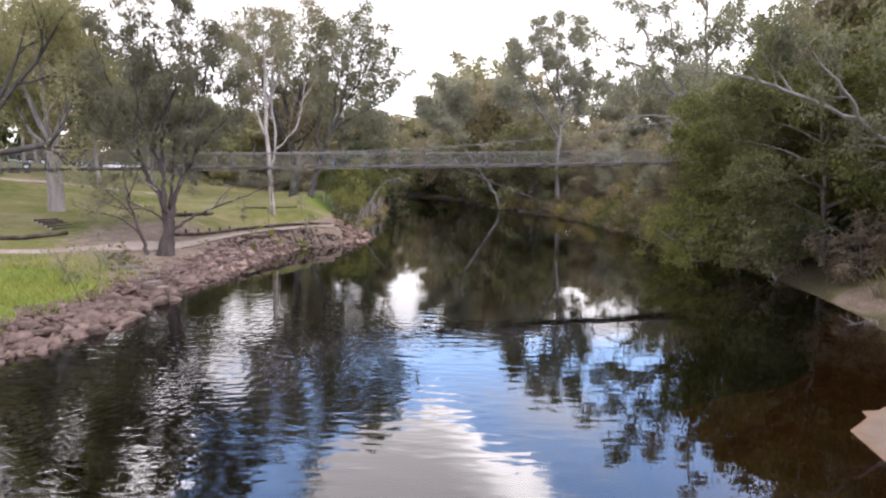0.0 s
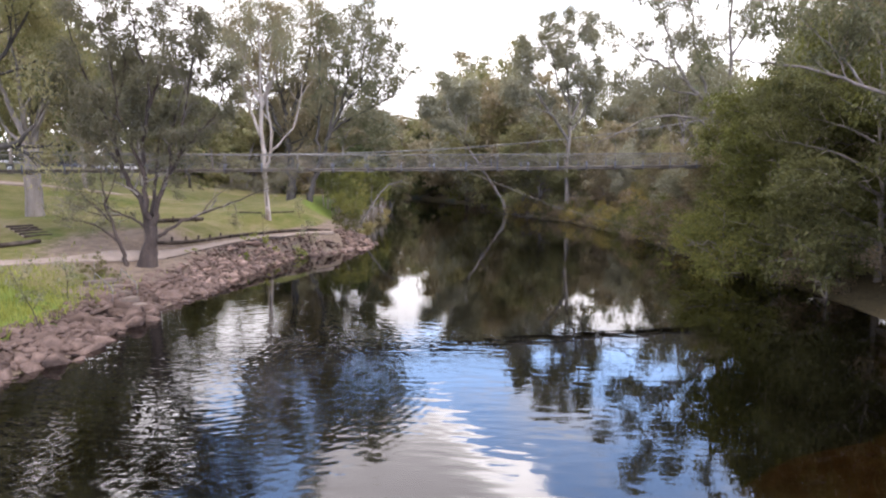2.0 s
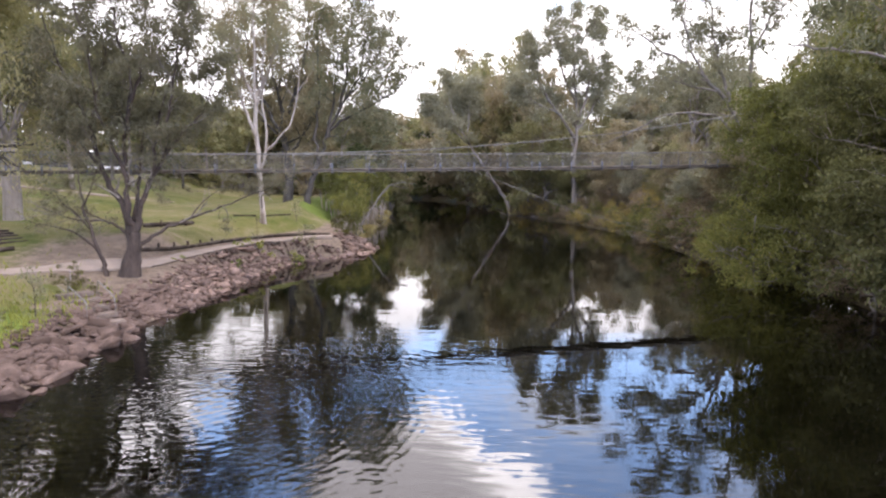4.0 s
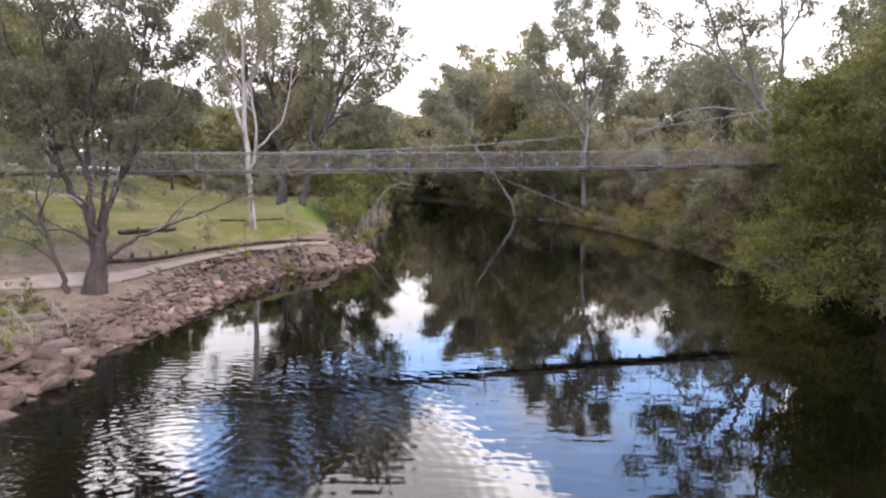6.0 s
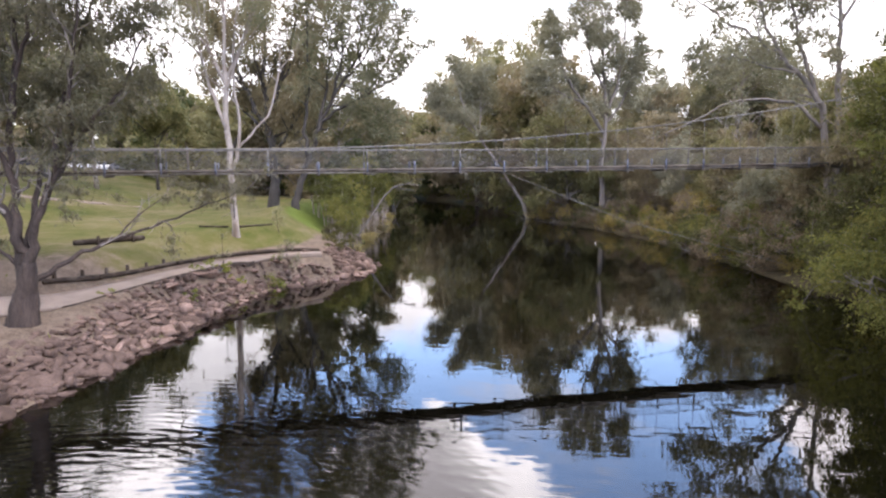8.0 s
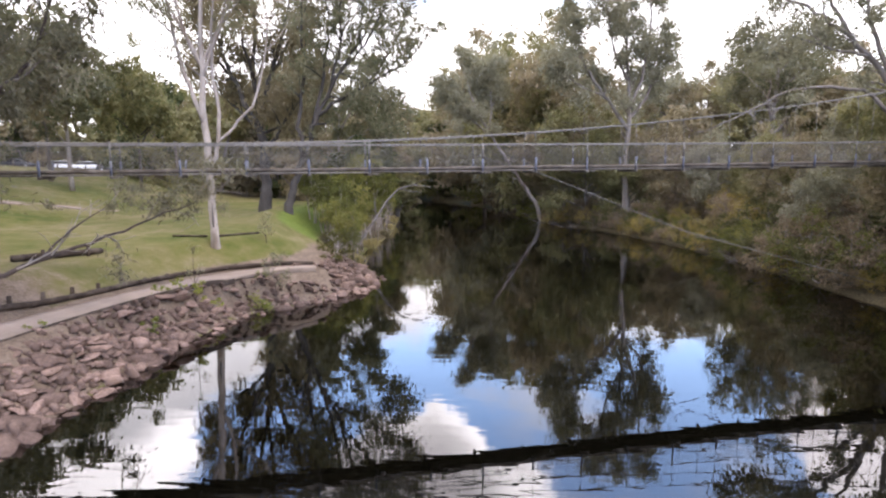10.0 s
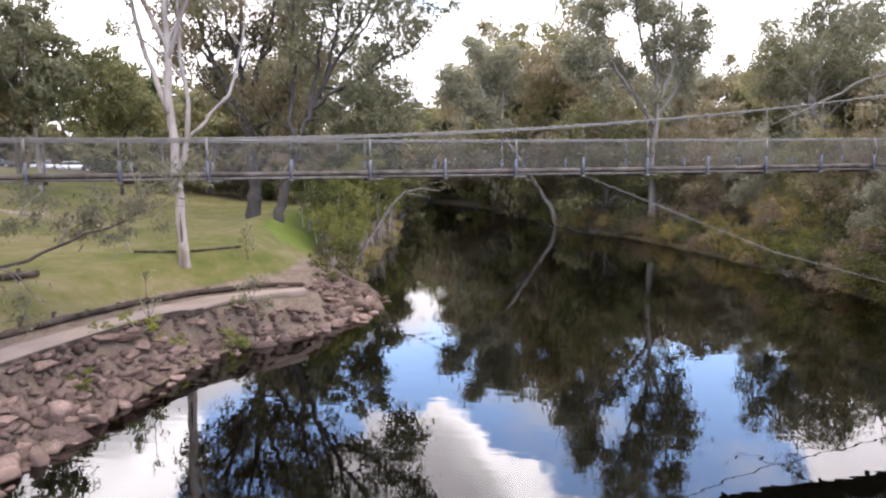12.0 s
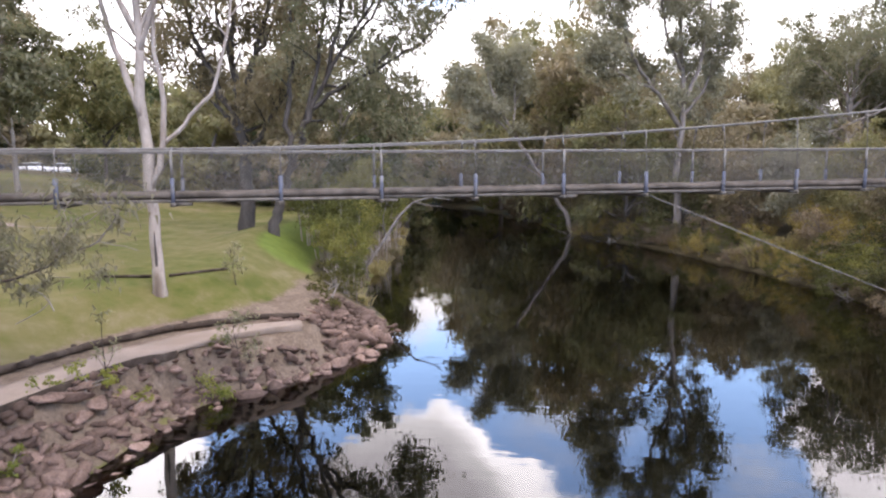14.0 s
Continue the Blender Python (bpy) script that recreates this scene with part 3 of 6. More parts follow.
def build_ground():
    def axis(a, b, fine):
        core = np.arange(a, b + fine, fine)
        out = np.array([1.5, 4, 8, 14, 22, 34, 50, 75, 110, 170, 280, 450, 800, 1500])
        return np.concatenate([(a - out)[::-1], core, core[-1] + out])

    xs, ys = axis(-48, 40, 0.45), axis(-52, 62, 0.45)
    X, Y = np.meshgrid(xs, ys)
    Z, dl, dr = heights(X, Y)
    rough = np.array([noise.noise(Vector((a * 0.5, b * 0.5, 3.3))) for a, b in zip(X.ravel(), Y.ravel())]).reshape(X.shape)
    land = np.maximum(dl, dr)
    Z = Z + rough * (0.03 + 0.12 * smooth01(dl, 8, 14) + 0.3 * smooth01(dr, 2, 8)) * smooth01(np.abs(land), 0.5, 6)
    Z = Z - 0.16 * smooth01(dl, 0.1, 0.6) * smooth01(dl, 2.5, 2.0) * smooth01(Y, 14, 12)
    on_path = np.minimum(np.abs(to_line(X, Y, PATH_LINE, 1)), 9)
    Z = Z - 0.07 * smooth01(on_path, 0.7, 0.4)
    nx, ny = len(xs), len(ys)
    v = np.stack([X, Y, Z], -1).reshape(-1, 3)
    i = (np.arange(ny - 1)[:, None] * nx + np.arange(nx - 1)[None]).ravel()
    me = mesh_of("ground", v, np.stack([i, i + 1, i + nx + 1, i + nx], -1), GROUND, True)
    near = smooth01(Y, 18, 11) * smooth01(Y, -45, -34)
    soil = np.where(dl > 0, near * (0.3 + 0.7 * smooth01(dl, 4.4, 3.8)) * smooth01(dl, 6.6, 4.9), 0)
    # bare worn ground round the big tree and along the path
    soil = np.maximum(soil, np.exp(-(((X + 12.5) / 5.0) ** 2 + ((Y + 9) / 7.0) ** 2)) * (dl > 0))
    lush = np.where(dl > 0, np.exp(-(((X + 11) / 4.5) ** 2 + ((Y + 24.5) / 5.0) ** 2)) * 1.6, 0) * (dl > 1.6)
    lush = np.maximum(lush, np.where(dl > 0, smooth01(dl, 6.5, 5.0) * smooth01(dl, 2.2, 3.4) * smooth01(Y, 13, 17) * smooth01(Y, 45, 30) * 0.8, 0))
    soil = soil * (1 - np.clip(lush, 0, 1))
    litter = np.where(dr > -0.6, smooth01(Y, -30, -22), 0)
    bare = np.exp(-(((X - 27.6) / 2.4) ** 2 + ((Y + 18.5) / 3.0) ** 2)) * (dr > 0.1)
    litter = litter * (1 - np.clip(bare * 1.1, 0, 1))
    soil = np.maximum(soil, np.clip(bare, 0, 1))
    lush = np.maximum(lush, np.exp(-(((X - 31) / 1.6) ** 2 + ((Y + 16) / 2.0) ** 2)) * 1.2)
    soil = soil * (1 - np.clip(lush, 0, 1))
    litter = np.maximum(litter, np.where(dl > 0, smooth01(Y, 13, 15) * smooth01(dl, 3.2, 2.2), 0))
    litter = np.maximum(litter, np.where(dl > 0, smooth01(Y, 45, 60) + smooth01(Y, -40, -55), 0))
    sand = np.where((dr > -14) & (Y < -15), smooth01(Y, -16, -22) * smooth01(Z, -1.3, -0.6) * smooth01(dr, -11.5, -5) * (dl < -3), 0)
    sand = sand * np.where(dr > 0, smooth01(Y, -25, -29), 1.0)
    mud = np.where(land < 0, smooth01(Z, -0.05, -0.35), 0) * (1 - np.clip(sand * 1.2, 0, 1))
    for key, val in (("soil", soil), ("lush", lush), ("litter", litter), ("sand", sand), ("mud", mud)):
        at = me.attributes.new(key, "FLOAT", "POINT")
        at.data.foreach_set("value", np.clip(val, 0, 1).astype(np.float32).ravel())
    return tagged(new("ground", me), "mown park lawn and bare riverbank soil", "ground", kind="structure")


build_ground()


def build_water():
    xs = np.array([-900, -300, -120, -60, -30, 0, 30, 60, 120, 400.0])
    ys = np.array([-400, -150, -60, 0, 60, 130, 260.0])
    X, Y = np.meshgrid(xs, ys)
    v = np.stack([X, Y, np.zeros_like(X)], -1).reshape(-1, 3)
    nx, ny = len(xs), len(ys)
    i = (np.arange(ny - 1)[:, None] * nx + np.arange(nx - 1)[None]).ravel()
    ob = new("water", mesh_of("water", v, np.stack([i, i + 1, i + nx + 1, i + nx], -1), WATER))
    return tagged(ob, "calm dark brown river mirroring sky and trees", "river", kind="structure")


build_water()

# ---- path, logs and rocks on the near bank ----
def along(line, step):
    """Even steps along a polyline: points and unit directions."""
    line = np.array(line, float)
    seg = np.linalg.norm(np.diff(line, axis=0), axis=1)
    s = np.concatenate([[0], np.cumsum(seg)])
    t = np.arange(0, s[-1], step)
    p = np.stack([np.interp(t, s, line[:, k]) for k in range(2)], 1)
    for _ in range(3):
        p[1:-1] = (p[:-2] + 2 * p[1:-1] + p[2:]) / 4
    d = np.gradient(p, axis=0)
    d /= np.linalg.norm(d, axis=1)[:, None] + 1e-9
    return p, d


def build_path(name, line, width, label, lift=0.05):
    p, d = along(line, 0.5)
    nrm = np.stack([-d[:, 1], d[:, 0]], 1)
    k = 6
    rng = np.random.default_rng(5)
    wob = 1 + rng.normal(0, 0.03, (len(p), 2))
    run = np.concatenate([[0], np.cumsum(np.linalg.norm(np.diff(p, axis=0), axis=1))])[:, None]
    ends = 0.25 + 0.75 * np.clip(run / 4.0, 0, 1) ** 0.7
    cols = []
    for j in range(k):
        f = (j / (k - 1) - 0.5) * width * ends
        q = p + nrm * f * (wob[:, :1] if j < k / 2 else wob[:, 1:])
        z = heights(q[:, 0], q[:, 1])[0]
        cols.append(np.column_stack([q, z]))
    zc = np.mean([c[:, 2] for c in cols], axis=0)
    for j, c in enumerate(cols):
        c[:, 2] = np.maximum(c[:, 2], zc * 0.2 + c[:, 2] * 0.8) + lift
    for j in (0, k - 1):
        edge = cols[j].copy()
        edge[:, 2] -= 0.3
        cols.insert(0, edge) if j == 0 else cols.append(edge)
    v = np.stack(cols, 1).reshape(-1, 3)
    m = len(cols)
    i = (np.arange(len(p) - 1)[:, None] * m + np.arange(m - 1)[None]).ravel()
    ob = new(name, mesh_of(name, v, np.stack([i, i + m, i + m + 1, i + 1], -1), CONCRETE))
    return tagged(ob, label, "path", kind="structure")


build_path("footpath", PATH_LINE, 1.45, "pale sandy riverside footpath behind the rocks", 0.025)
def path_edging():
    """Thin dark timber board along the water side of the footpath."""
    p, d = along(PATH_LINE, 0.5)
    keep = (p[:, 1] > -9) & (p[:, 1] < 3.5)
    p, d = p[keep], d[keep]
    side = np.stack([-d[:, 1], d[:, 0]], 1)
    a = p + side * 0.70
    b = p + side * 0.75
    if heights(a[:1, 0], a[:1, 1])[1][0] > heights(p[:1, 0], p[:1, 1])[1][0]:
        a, b = p - side * 0.70, p - side * 0.75
    z = heights(a[:, 0], a[:, 1])[0]
    n = len(p)
    rows = [np.column_stack([a, z - 0.2]), np.column_stack([a, z + 0.055]), np.column_stack([b, z + 0.055]), np.column_stack([b, z - 0.2])]
    v = np.stack(rows, 1).reshape(-1, 3)
    i = np.arange(n - 1)[:, None] * 4
    j = np.arange(3)[None]
    q = np.stack([i + j, i + 4 + j, i + 5 + j, i + 1 + j], -1).reshape(-1, 4)
    tagged(new("path_edging", mesh_of("path_edging", v, q, LOG_WOOD)), "thin dark timber edging along the footpath", "edging", kind="structure")


path_edging()
build_path("park_path", [(-27, 24), (-34, 14), (-42, 6), (-60, 0)], 1.5, "pale footpath crossing the lawn")
build_path("lawn_path", [(-22, -10.3), (-26, -8.6), (-34, -7), (-46, -6)], 1.1, "narrow pale path above the steps")


def log_thing(a, b, r, label, stakes=()):
    """A weathered log lying from a to b (x, y), with short stakes driven in beside it."""
    rng = np.random.default_rng(int(abs(a[0] * 100 + b[1] * 37)))
    root = tagged(new("edging_log"), label, "log", "logs edging the lawn")
    n = 9
    xy = np.linspace(a, b, n) + rng.normal(0, 0.02, (n, 2))
    z = heights(xy[:, 0], xy[:, 1])[0]
    z = np.polyval(np.polyfit(np.arange(n), z, 1), np.arange(n)) + r * 1.15
    s = Soup()
    s.tube(np.column_stack([xy, z]), r * rng.uniform(0.85, 1.12, n), 9)
    part("log", s.mesh("log", LOG_WOOD, True), root)
    d = (np.array(b) - np.array(a)) / np.linalg.norm(np.array(b) - np.array(a))
    for f in stakes:
        p = np.array(a) + (np.array(b) - np.array(a)) * f + np.array([d[1], -d[0]]) * (r + 0.06)
        zz = ground_z(*p)
        st = Soup()
        st.tube([(p[0], p[1], zz - 0.3), (p[0], p[1], zz + 0.12), (p[0] + 0.01, p[1], zz + r * 2 + (0.0 if a[1] > 1 else 0.18))], [0.085, 0.085, 0.075], 8)
        part("stake", st.mesh("stake", LOG_WOOD), root)
    return root


EDGE = [(-5.2, 8.1), (-6.9, 6.75), (-8.7, 5.0), (-10.0, 2.8), (-10.65, 0.2), (-11.0, -2.4), (-11.4, -5.0), (-12.1, -7.6)]
for a, b in zip(EDGE[:-1], EDGE[1:]):
    log_thing(a, b, 0.115, "long weathered dark log edging the footpath", (0.8,) if b[1] > 1 else (0.25, 0.75))
log_thing((-12.9, 7.4), (-11.2, 8.0), 0.06, "thin dark log in the lawn beside the pale gum")
log_thing((-10.6, 8.3), (-9.2, 10.4), 0.06, "thin dark log in the lawn beside the pale gum")
log_thing((-15.2, -1.4), (-13.6, 2.3), 0.14, "short dark log lying on worn lawn", (0.3, 0.8))


def rock_meshes(count, seed, level=2):
    rng = np.random.default_rng(seed)
    out = []
    for i in range(count):
        bm = bmesh.new()
        bmesh.ops.create_icosphere(bm, subdivisions=level, radius=0.5)
        v = np.array([x.co for x in bm.verts])
        # cut by a few planes for flat broken faces
        for _ in range(7):
            n = rng.normal(0, 1, 3)
            n /= np.linalg.norm(n)
            h = rng.uniform(0.12, 0.36)
            over = v @ n - h
            v = v - np.outer(np.maximum(over, 0), n) * 0.97
        v += rng.normal(0, 0.02, v.shape)
        v *= np.array([rng.uniform(0.95, 1.3), rng.uniform(0.85, 1.15), rng.uniform(0.5, 0.85)])
        f = np.array([[x.index for x in q.verts] for q in bm.faces])
        bm.free()
        out.append(mesh_of("rock", v, f, ROCK, False))
    return out


def build_rocks():
    rng = np.random.default_rng(11)
    meshes, small = rock_meshes(14, 3), rock_meshes(8, 4, 1)
    bank = tagged(new("rock_bank"), "sloping bank of rough pinkish-brown granite rocks", "rock bank", kind="structure")
    line = [p for p in SHORE_L if -50 <= p[1] <= 16]
    p, d = along(line, 0.44)
    inland = np.stack([-d[:, 1], d[:, 0]], 1)
    spots = []
    for i in range(len(p)):
        y = p[i, 1]
        if y > 13.5:
            continue
        for row, dist in enumerate((-0.3, 0.15, 0.55, 0.95, 1.35, 1.75, 2.15, 2.5)):
            if rng.random() < (0.06 if row < 4 else 0.14):
                continue
            q = p[i] + inland[i] * (dist + rng.uniform(-0.2, 0.2)) + d[i] * rng.uniform(-0.25, 0.25)
            size = rng.choice([0.35, 0.5, 0.7, 0.95, 1.25], p=[0.2, 0.25, 0.28, 0.19, 0.08]) * rng.uniform(0.85, 1.15)
            if y < -17:
                size *= 1.3
            if abs(float(to_line(q[:1], q[1:], PATH_LINE, 1)[0])) < 0.72 + size * 0.12:
                continue
            spots.append((q[0], q[1], size, row))
    spots.sort(key=lambda s: abs(s[1] - 0) if s[1] > -20 else 50 + abs(s[1]))
    rest, rest_n = Soup(), 0
    for k, (x, y, size, row) in enumerate(spots):
        z = ground_z(x, y)
        m = pose(x, y, max(z, -0.15) + size * (0.0 if row < 2 else -0.08 if row < 3 else -0.14), rng.normal(0, 18 if row < 3 else 9), rng.normal(0, 18 if row < 3 else 9), rng.uniform(0, 360)) @ Matrix.Diagonal((size * rng.uniform(0.85, 1.3), size * rng.uniform(0.8, 1.15), size * rng.uniform(0.65, 1.2) * (1.0 if row < 3 else 0.7), 1))
        me = meshes[rng.integers(len(meshes))]
        if k < 300:
            part("rock", me, bank, "", m)
        else:
            v = np.empty(len(me.vertices) * 3, np.float32)
            me.vertices.foreach_get("co", v)
            v = v.reshape(-1, 3)
            A = np.array(m)
            f = np.empty(len(me.polygons) * 3, np.int32)
            me.polygons.foreach_get("vertices", f)
            rest.add(v @ A[:3, :3].T + A[:3, 3], None, f.reshape(-1, 3))
    # small stones and rubble filling the gaps
    for _ in range(3200):
        i = rng.integers(len(p))
        if p[i, 1] > 13:
            continue
        q = p[i] + inland[i] * rng.uniform(-0.3, 2.7)
        size = rng.uniform(0.12, 0.5)
        if abs(float(to_line(q[:1], q[1:], PATH_LINE, 1)[0])) < 0.78:
            continue
        me = small[rng.integers(len(small))]
        v = np.empty(len(me.vertices) * 3, np.float32)
        me.vertices.foreach_get("co", v)
        f = np.empty(len(me.polygons) * 3, np.int32)
        me.polygons.foreach_get("vertices", f)
        A = np.array(pose(q[0], q[1], ground_z(*q) - 0.12 + size * 0.12, rng.normal(0, 15), rng.normal(0, 15), rng.uniform(0, 360)) @ Matrix.Scale(size, 4))
        rest.add(v.reshape(-1, 3) @ A[:3, :3].T + A[:3, 3], None, f.reshape(-1, 3))
    ob = part("rubble", rest.mesh("rubble", ROCK), bank, "small rocks and rubble between the large ones")
    tagged(ob, kind="stuff")


# ---- the suspension footbridge ----
BRIDGE_YAW, PANEL = 0.3539, 2.407
BRIDGE_M = Matrix.Rotation(BRIDGE_YAW, 4, "Z")
N0, N1, DECK_W, RAIL_H = -22, 14, 1.25, 1.16


def deck_z(u):
    return 6.54 + 0.0034 * u + 0.000119 * u * u


def cable_z(n):
    return deck_z(n * PANEL) + RAIL_H + 0.05 + (0.0126 * (n + 3) ** 2 if n > -3 else 0.004 * (n + 3) ** 2)


def build_bridge():
    root = tagged(new("suspension_footbridge"), "narrow timber suspension footbridge with wire-mesh sides and blue posts", "footbridge")
    root.matrix_basis = BRIDGE_M
    ns = np.arange(N0, N1 + 1)
    us = ns * PANEL
    # boards of the deck
    s = Soup()
    for u in np.arange(us[0], us[-1], 0.15):
        z = deck_z(u)
        s.box((u + 0.006, 0.06, z + 0.125), (u + 0.144, DECK_W - 0.06, z + 0.165))
    tagged(part("decking", s.mesh("decking", DECK_WOOD), root, "dark timber deck boards"), kind="stuff")
    rng = np.random.default_rng(2)
    for side in (0, 1):
        v = 0.0 if side == 0 else DECK_W
        out = -1 if side == 0 else 1
        for n in ns[:-1:2]:
            u = np.linspace(n * PANEL, min(n + 2, N1) * PANEL, 9)
            pts = np.column_stack([u, np.full(9, v), deck_z(u) + 0.155 + rng.normal(0, 0.006, 9)])
            b = Soup()
            b.tube(pts, 0.078 * rng.uniform(0.92, 1.06, 9), 9)
            part("edge_beam", b.mesh("edge_beam", BEAM_WOOD, True), root, "rounded weathered grey timber beam")
            b = Soup()
            b.box((u[0], v - 0.05 + 0.02 * out, deck_z(u[4]) - 0.005), (u[-1] - 0.01, v + 0.05 + 0.02 * out, deck_z(u[4]) + 0.068))
            part("bearer", b.mesh("bearer", DECK_WOOD), root, "dark timber bearer under the deck")
        b = Soup()
        uu = np.linspace(us[0], us[-1], 73)
        b.tube(np.column_stack([uu, np.full(73, v), deck_z(uu) + RAIL_H]), 0.024, 7)
        part("top_rail", b.mesh("top_rail", STEEL, True), root, "grey steel handrail")
        nn = np.linspace(N0, N1 + 3, 90)
        b = Soup()
        b.tube(np.column_stack([nn * PANEL, np.full(90, v), [cable_z(x) for x in nn]]), 0.026, 7)
        part("main_cable", b.mesh("main_cable", STEEL, True), root, "grey steel suspension cable")
        for n in ns:
            u, z, zc = n * PANEL, deck_z(n * PANEL), cable_z(n)
            vo = v + out * 0.105
            if n % 2 == 0:
                b = Soup()
                b.box((u - 0.03, vo - 0.02, z + 0.55), (u + 0.03, vo + 0.02, z + RAIL_H + 0.03))
                post = part("post", b.mesh("post", STEEL), root, "tall grey steel post with blue base")
                b = Soup()
                b.box((u - 0.04, vo - 0.03, z - 0.1), (u + 0.04, vo + 0.03, z + 0.56))
                part("post_base", b.mesh("post_base", BLUE), post, "blue painted lower half")
            else:
                b = Soup()
                b.box((u - 0.045, vo - 0.03, z - 0.1), (u + 0.045, vo + 0.03, z + 0.58))
                part("stub_post", b.mesh("stub_post", BLUE), root, "short blue painted steel stub")
            b = Soup()
            lo = z + (0.55 if n % 2 else RAIL_H)
            b.tube([(u, vo, lo), (u, v + out * 0.03, zc - 0.03)], 0.011, 5)
            b.box((u - 0.02, v - 0.03, zc - 0.16), (u + 0.02, v + 0.03, zc + 0.035))
            part("hanger", b.mesh("hanger", STEEL), root, "thin steel hanger rod with clamp")
        for n in ns[:-1]:
            u0, u1 = n * PANEL + 0.03, (n + 1) * PANEL - 0.03
            z0 = deck_z((u0 + u1) / 2) + 0.22
            hgt, pitch = RAIL_H - 0.25, 0.09
            starts = []
            for k in np.arange(-hgt, u1 - u0, pitch):
                a, e = max(k, 0), min(k + hgt, u1 - u0)
                if e - a > 0.02:
                    starts.append(((a, a - k), (e, e - k)))
                    starts.append(((a, hgt - (a - k)), (e, hgt - (e - k))))
            S = np.array(starts)
            w = 0.0026
            verts, quads = [], []
            P0 = np.column_stack([u0 + S[:, 0, 0], np.full(len(S), v), z0 + S[:, 0, 1]])
            P1 = np.column_stack([u0 + S[:, 1, 0], np.full(len(S), v), z0 + S[:, 1, 1]])
            d = P1 - P0
            d /= np.linalg.norm(d, axis=1)[:, None]
            side_v = np.cross(d, [0, 1, 0])
            offs = (side_v * w + [0, w, 0], -side_v * w + [0, w, 0], [0, -w, 0] + side_v * 0)
            V = np.stack([P0 + o for o in offs] + [P1 + o for o in offs], 1).reshape(-1, 3)
            base = np.arange(len(S))[:, None] * 6
            Q = np.concatenate([base + np.array([[i, (i + 1) % 3, 3 + (i + 1) % 3, 3 + i]]) for i in range(3)])
            part("mesh_panel", mesh_of("mesh_panel", V, Q, STEEL), root, "galvanised chain-link mesh infill")
    for n in ns:
        u, z = n * PANEL, deck_z(n * PANEL)
        b = Soup()
        b.box((u - 0.06, -0.16, z - 0.1), (u + 0.06, DECK_W + 0.16, z - 0.008))
        if n % 2 == 0:
            b.box((u + 0.06, -0.1, z - 0.08), (u + 0.4, 0.05, z - 0.01))
        part("cross_beam", b.mesh("cross_beam", DECK_WOOD), root, "dark timber cross beam below the deck")
    # guy wire from the deck down to the far bank
    b = Soup()
    b.tube([(3 * PANEL, -0.05, deck_z(7.2) - 0.02), (13.5, -1.8, 3.9), (21.5, -4.0, 1.6)], 0.016, 5)
    part("guy_wire", b.mesh("guy_wire", STEEL), root, "thin steel stay wire")
    # the pylon that lifts the cables on the wooded bank
    b = Soup()
    n = N1 + 3
    for v in (-0.1, DECK_W + 0.1):
        b.tube([(n * PANEL, v, 1.0), (n * PANEL, v, cable_z(n) + 0.15)], 0.14, 8)
    b.tube([(n * PANEL, -0.5, cable_z(n) - 0.25), (n * PANEL, DECK_W + 0.5, cable_z(n) - 0.25)], 0.1, 8)
    part("pylon", b.mesh("pylon", BEAM_WOOD), root, "timber pylon among the trees")
    return root


build_bridge()


# ---- trees ----
def put(ob, x, y, turn=0.0, scale=1.0, lean=0.0, sink=0.15):
    z = ground_z(x, y) - sink
    ob.matrix_basis = pose(x, y, z, lean, 0, turn) @ Matrix.Scale(scale, 4)
    return ob


def copy_at(ob, x, y, turn=0.0, scale=1.0, tall=1.0, sink=0.15):
    z = ground_z(x, y) - sink
    m = pose(x, y, z, 0, 0, turn) @ Matrix.Diagonal((scale, scale, scale * tall, 1))
    inv = Matrix.Diagonal((*ob.scale, 1)).inverted()
    return copy_thing(ob, m @ inv)


def spline(pts, k=4):
    """A rounded line through the points (Catmull-Rom)."""
    p = np.asarray(pts, float)
    p = np.vstack([2 * p[0] - p[1], p, 2 * p[-1] - p[-2]])
    out = []
    for a, b, c, d in zip(p[:-3], p[1:-2], p[2:-1], p[3:]):
        for t in np.arange(k) / k:
            out.append(0.5 * (2 * b + (c - a) * t + (2 * a - 5 * b + 4 * c - d) * t * t + (3 * b - a - 3 * c + d) * t ** 3))
    out.append(p[-2])
    return np.array(out)


def tuft_leaves(rng, tufts, size, density, slim, droop):
    """Leaves filling flattened tufts (x, y, z, radius, height): density leaves for each square metre of a tuft's outline."""
    T = np.asarray(tufts, float)
    n = np.maximum(4, (density * T[:, 3] * (T[:, 3] + T[:, 4]) * math.pi / 2)).astype(int)
    c = np.repeat(T, n, axis=0)
    k = len(c)
    d = rng.normal(0, 1, (k, 3))
    d /= np.linalg.norm(d, axis=1)[:, None]
    r = np.abs(rng.normal(0.55, 0.42, (k, 1)))
    p = c[:, :3] + d * r * np.stack([c[:, 3], c[:, 3], c[:, 4]], 1)
    a = rng.normal(0, 1, (k, 3)) + d * 0.6
    a[:, 2] -= droop
    a /= np.linalg.norm(a, axis=1)[:, None]
    b = np.cross(a, rng.normal(0, 1, (k, 3)) * 0.8 + np.array([0, 0, 0.9]))
    b /= np.linalg.norm(b, axis=1)[:, None] + 1e-9
    s = size * rng.uniform(0.6, 1.4, (k, 1))
    v = np.stack([p - a * s * 0.5 - b * s * slim * 0.5, p - a * s * 0.5 + b * s * slim * 0.5, p + a * s * 0.6], 1).reshape(-1, 3)
    return v, np.arange(k * 3).reshape(-1, 3)


def stem_mesh(p, rad, bark):
    one = Soup()
    one.tube(p[::2], rad[::2], 6)
    return one.mesh("stem", bark, True)


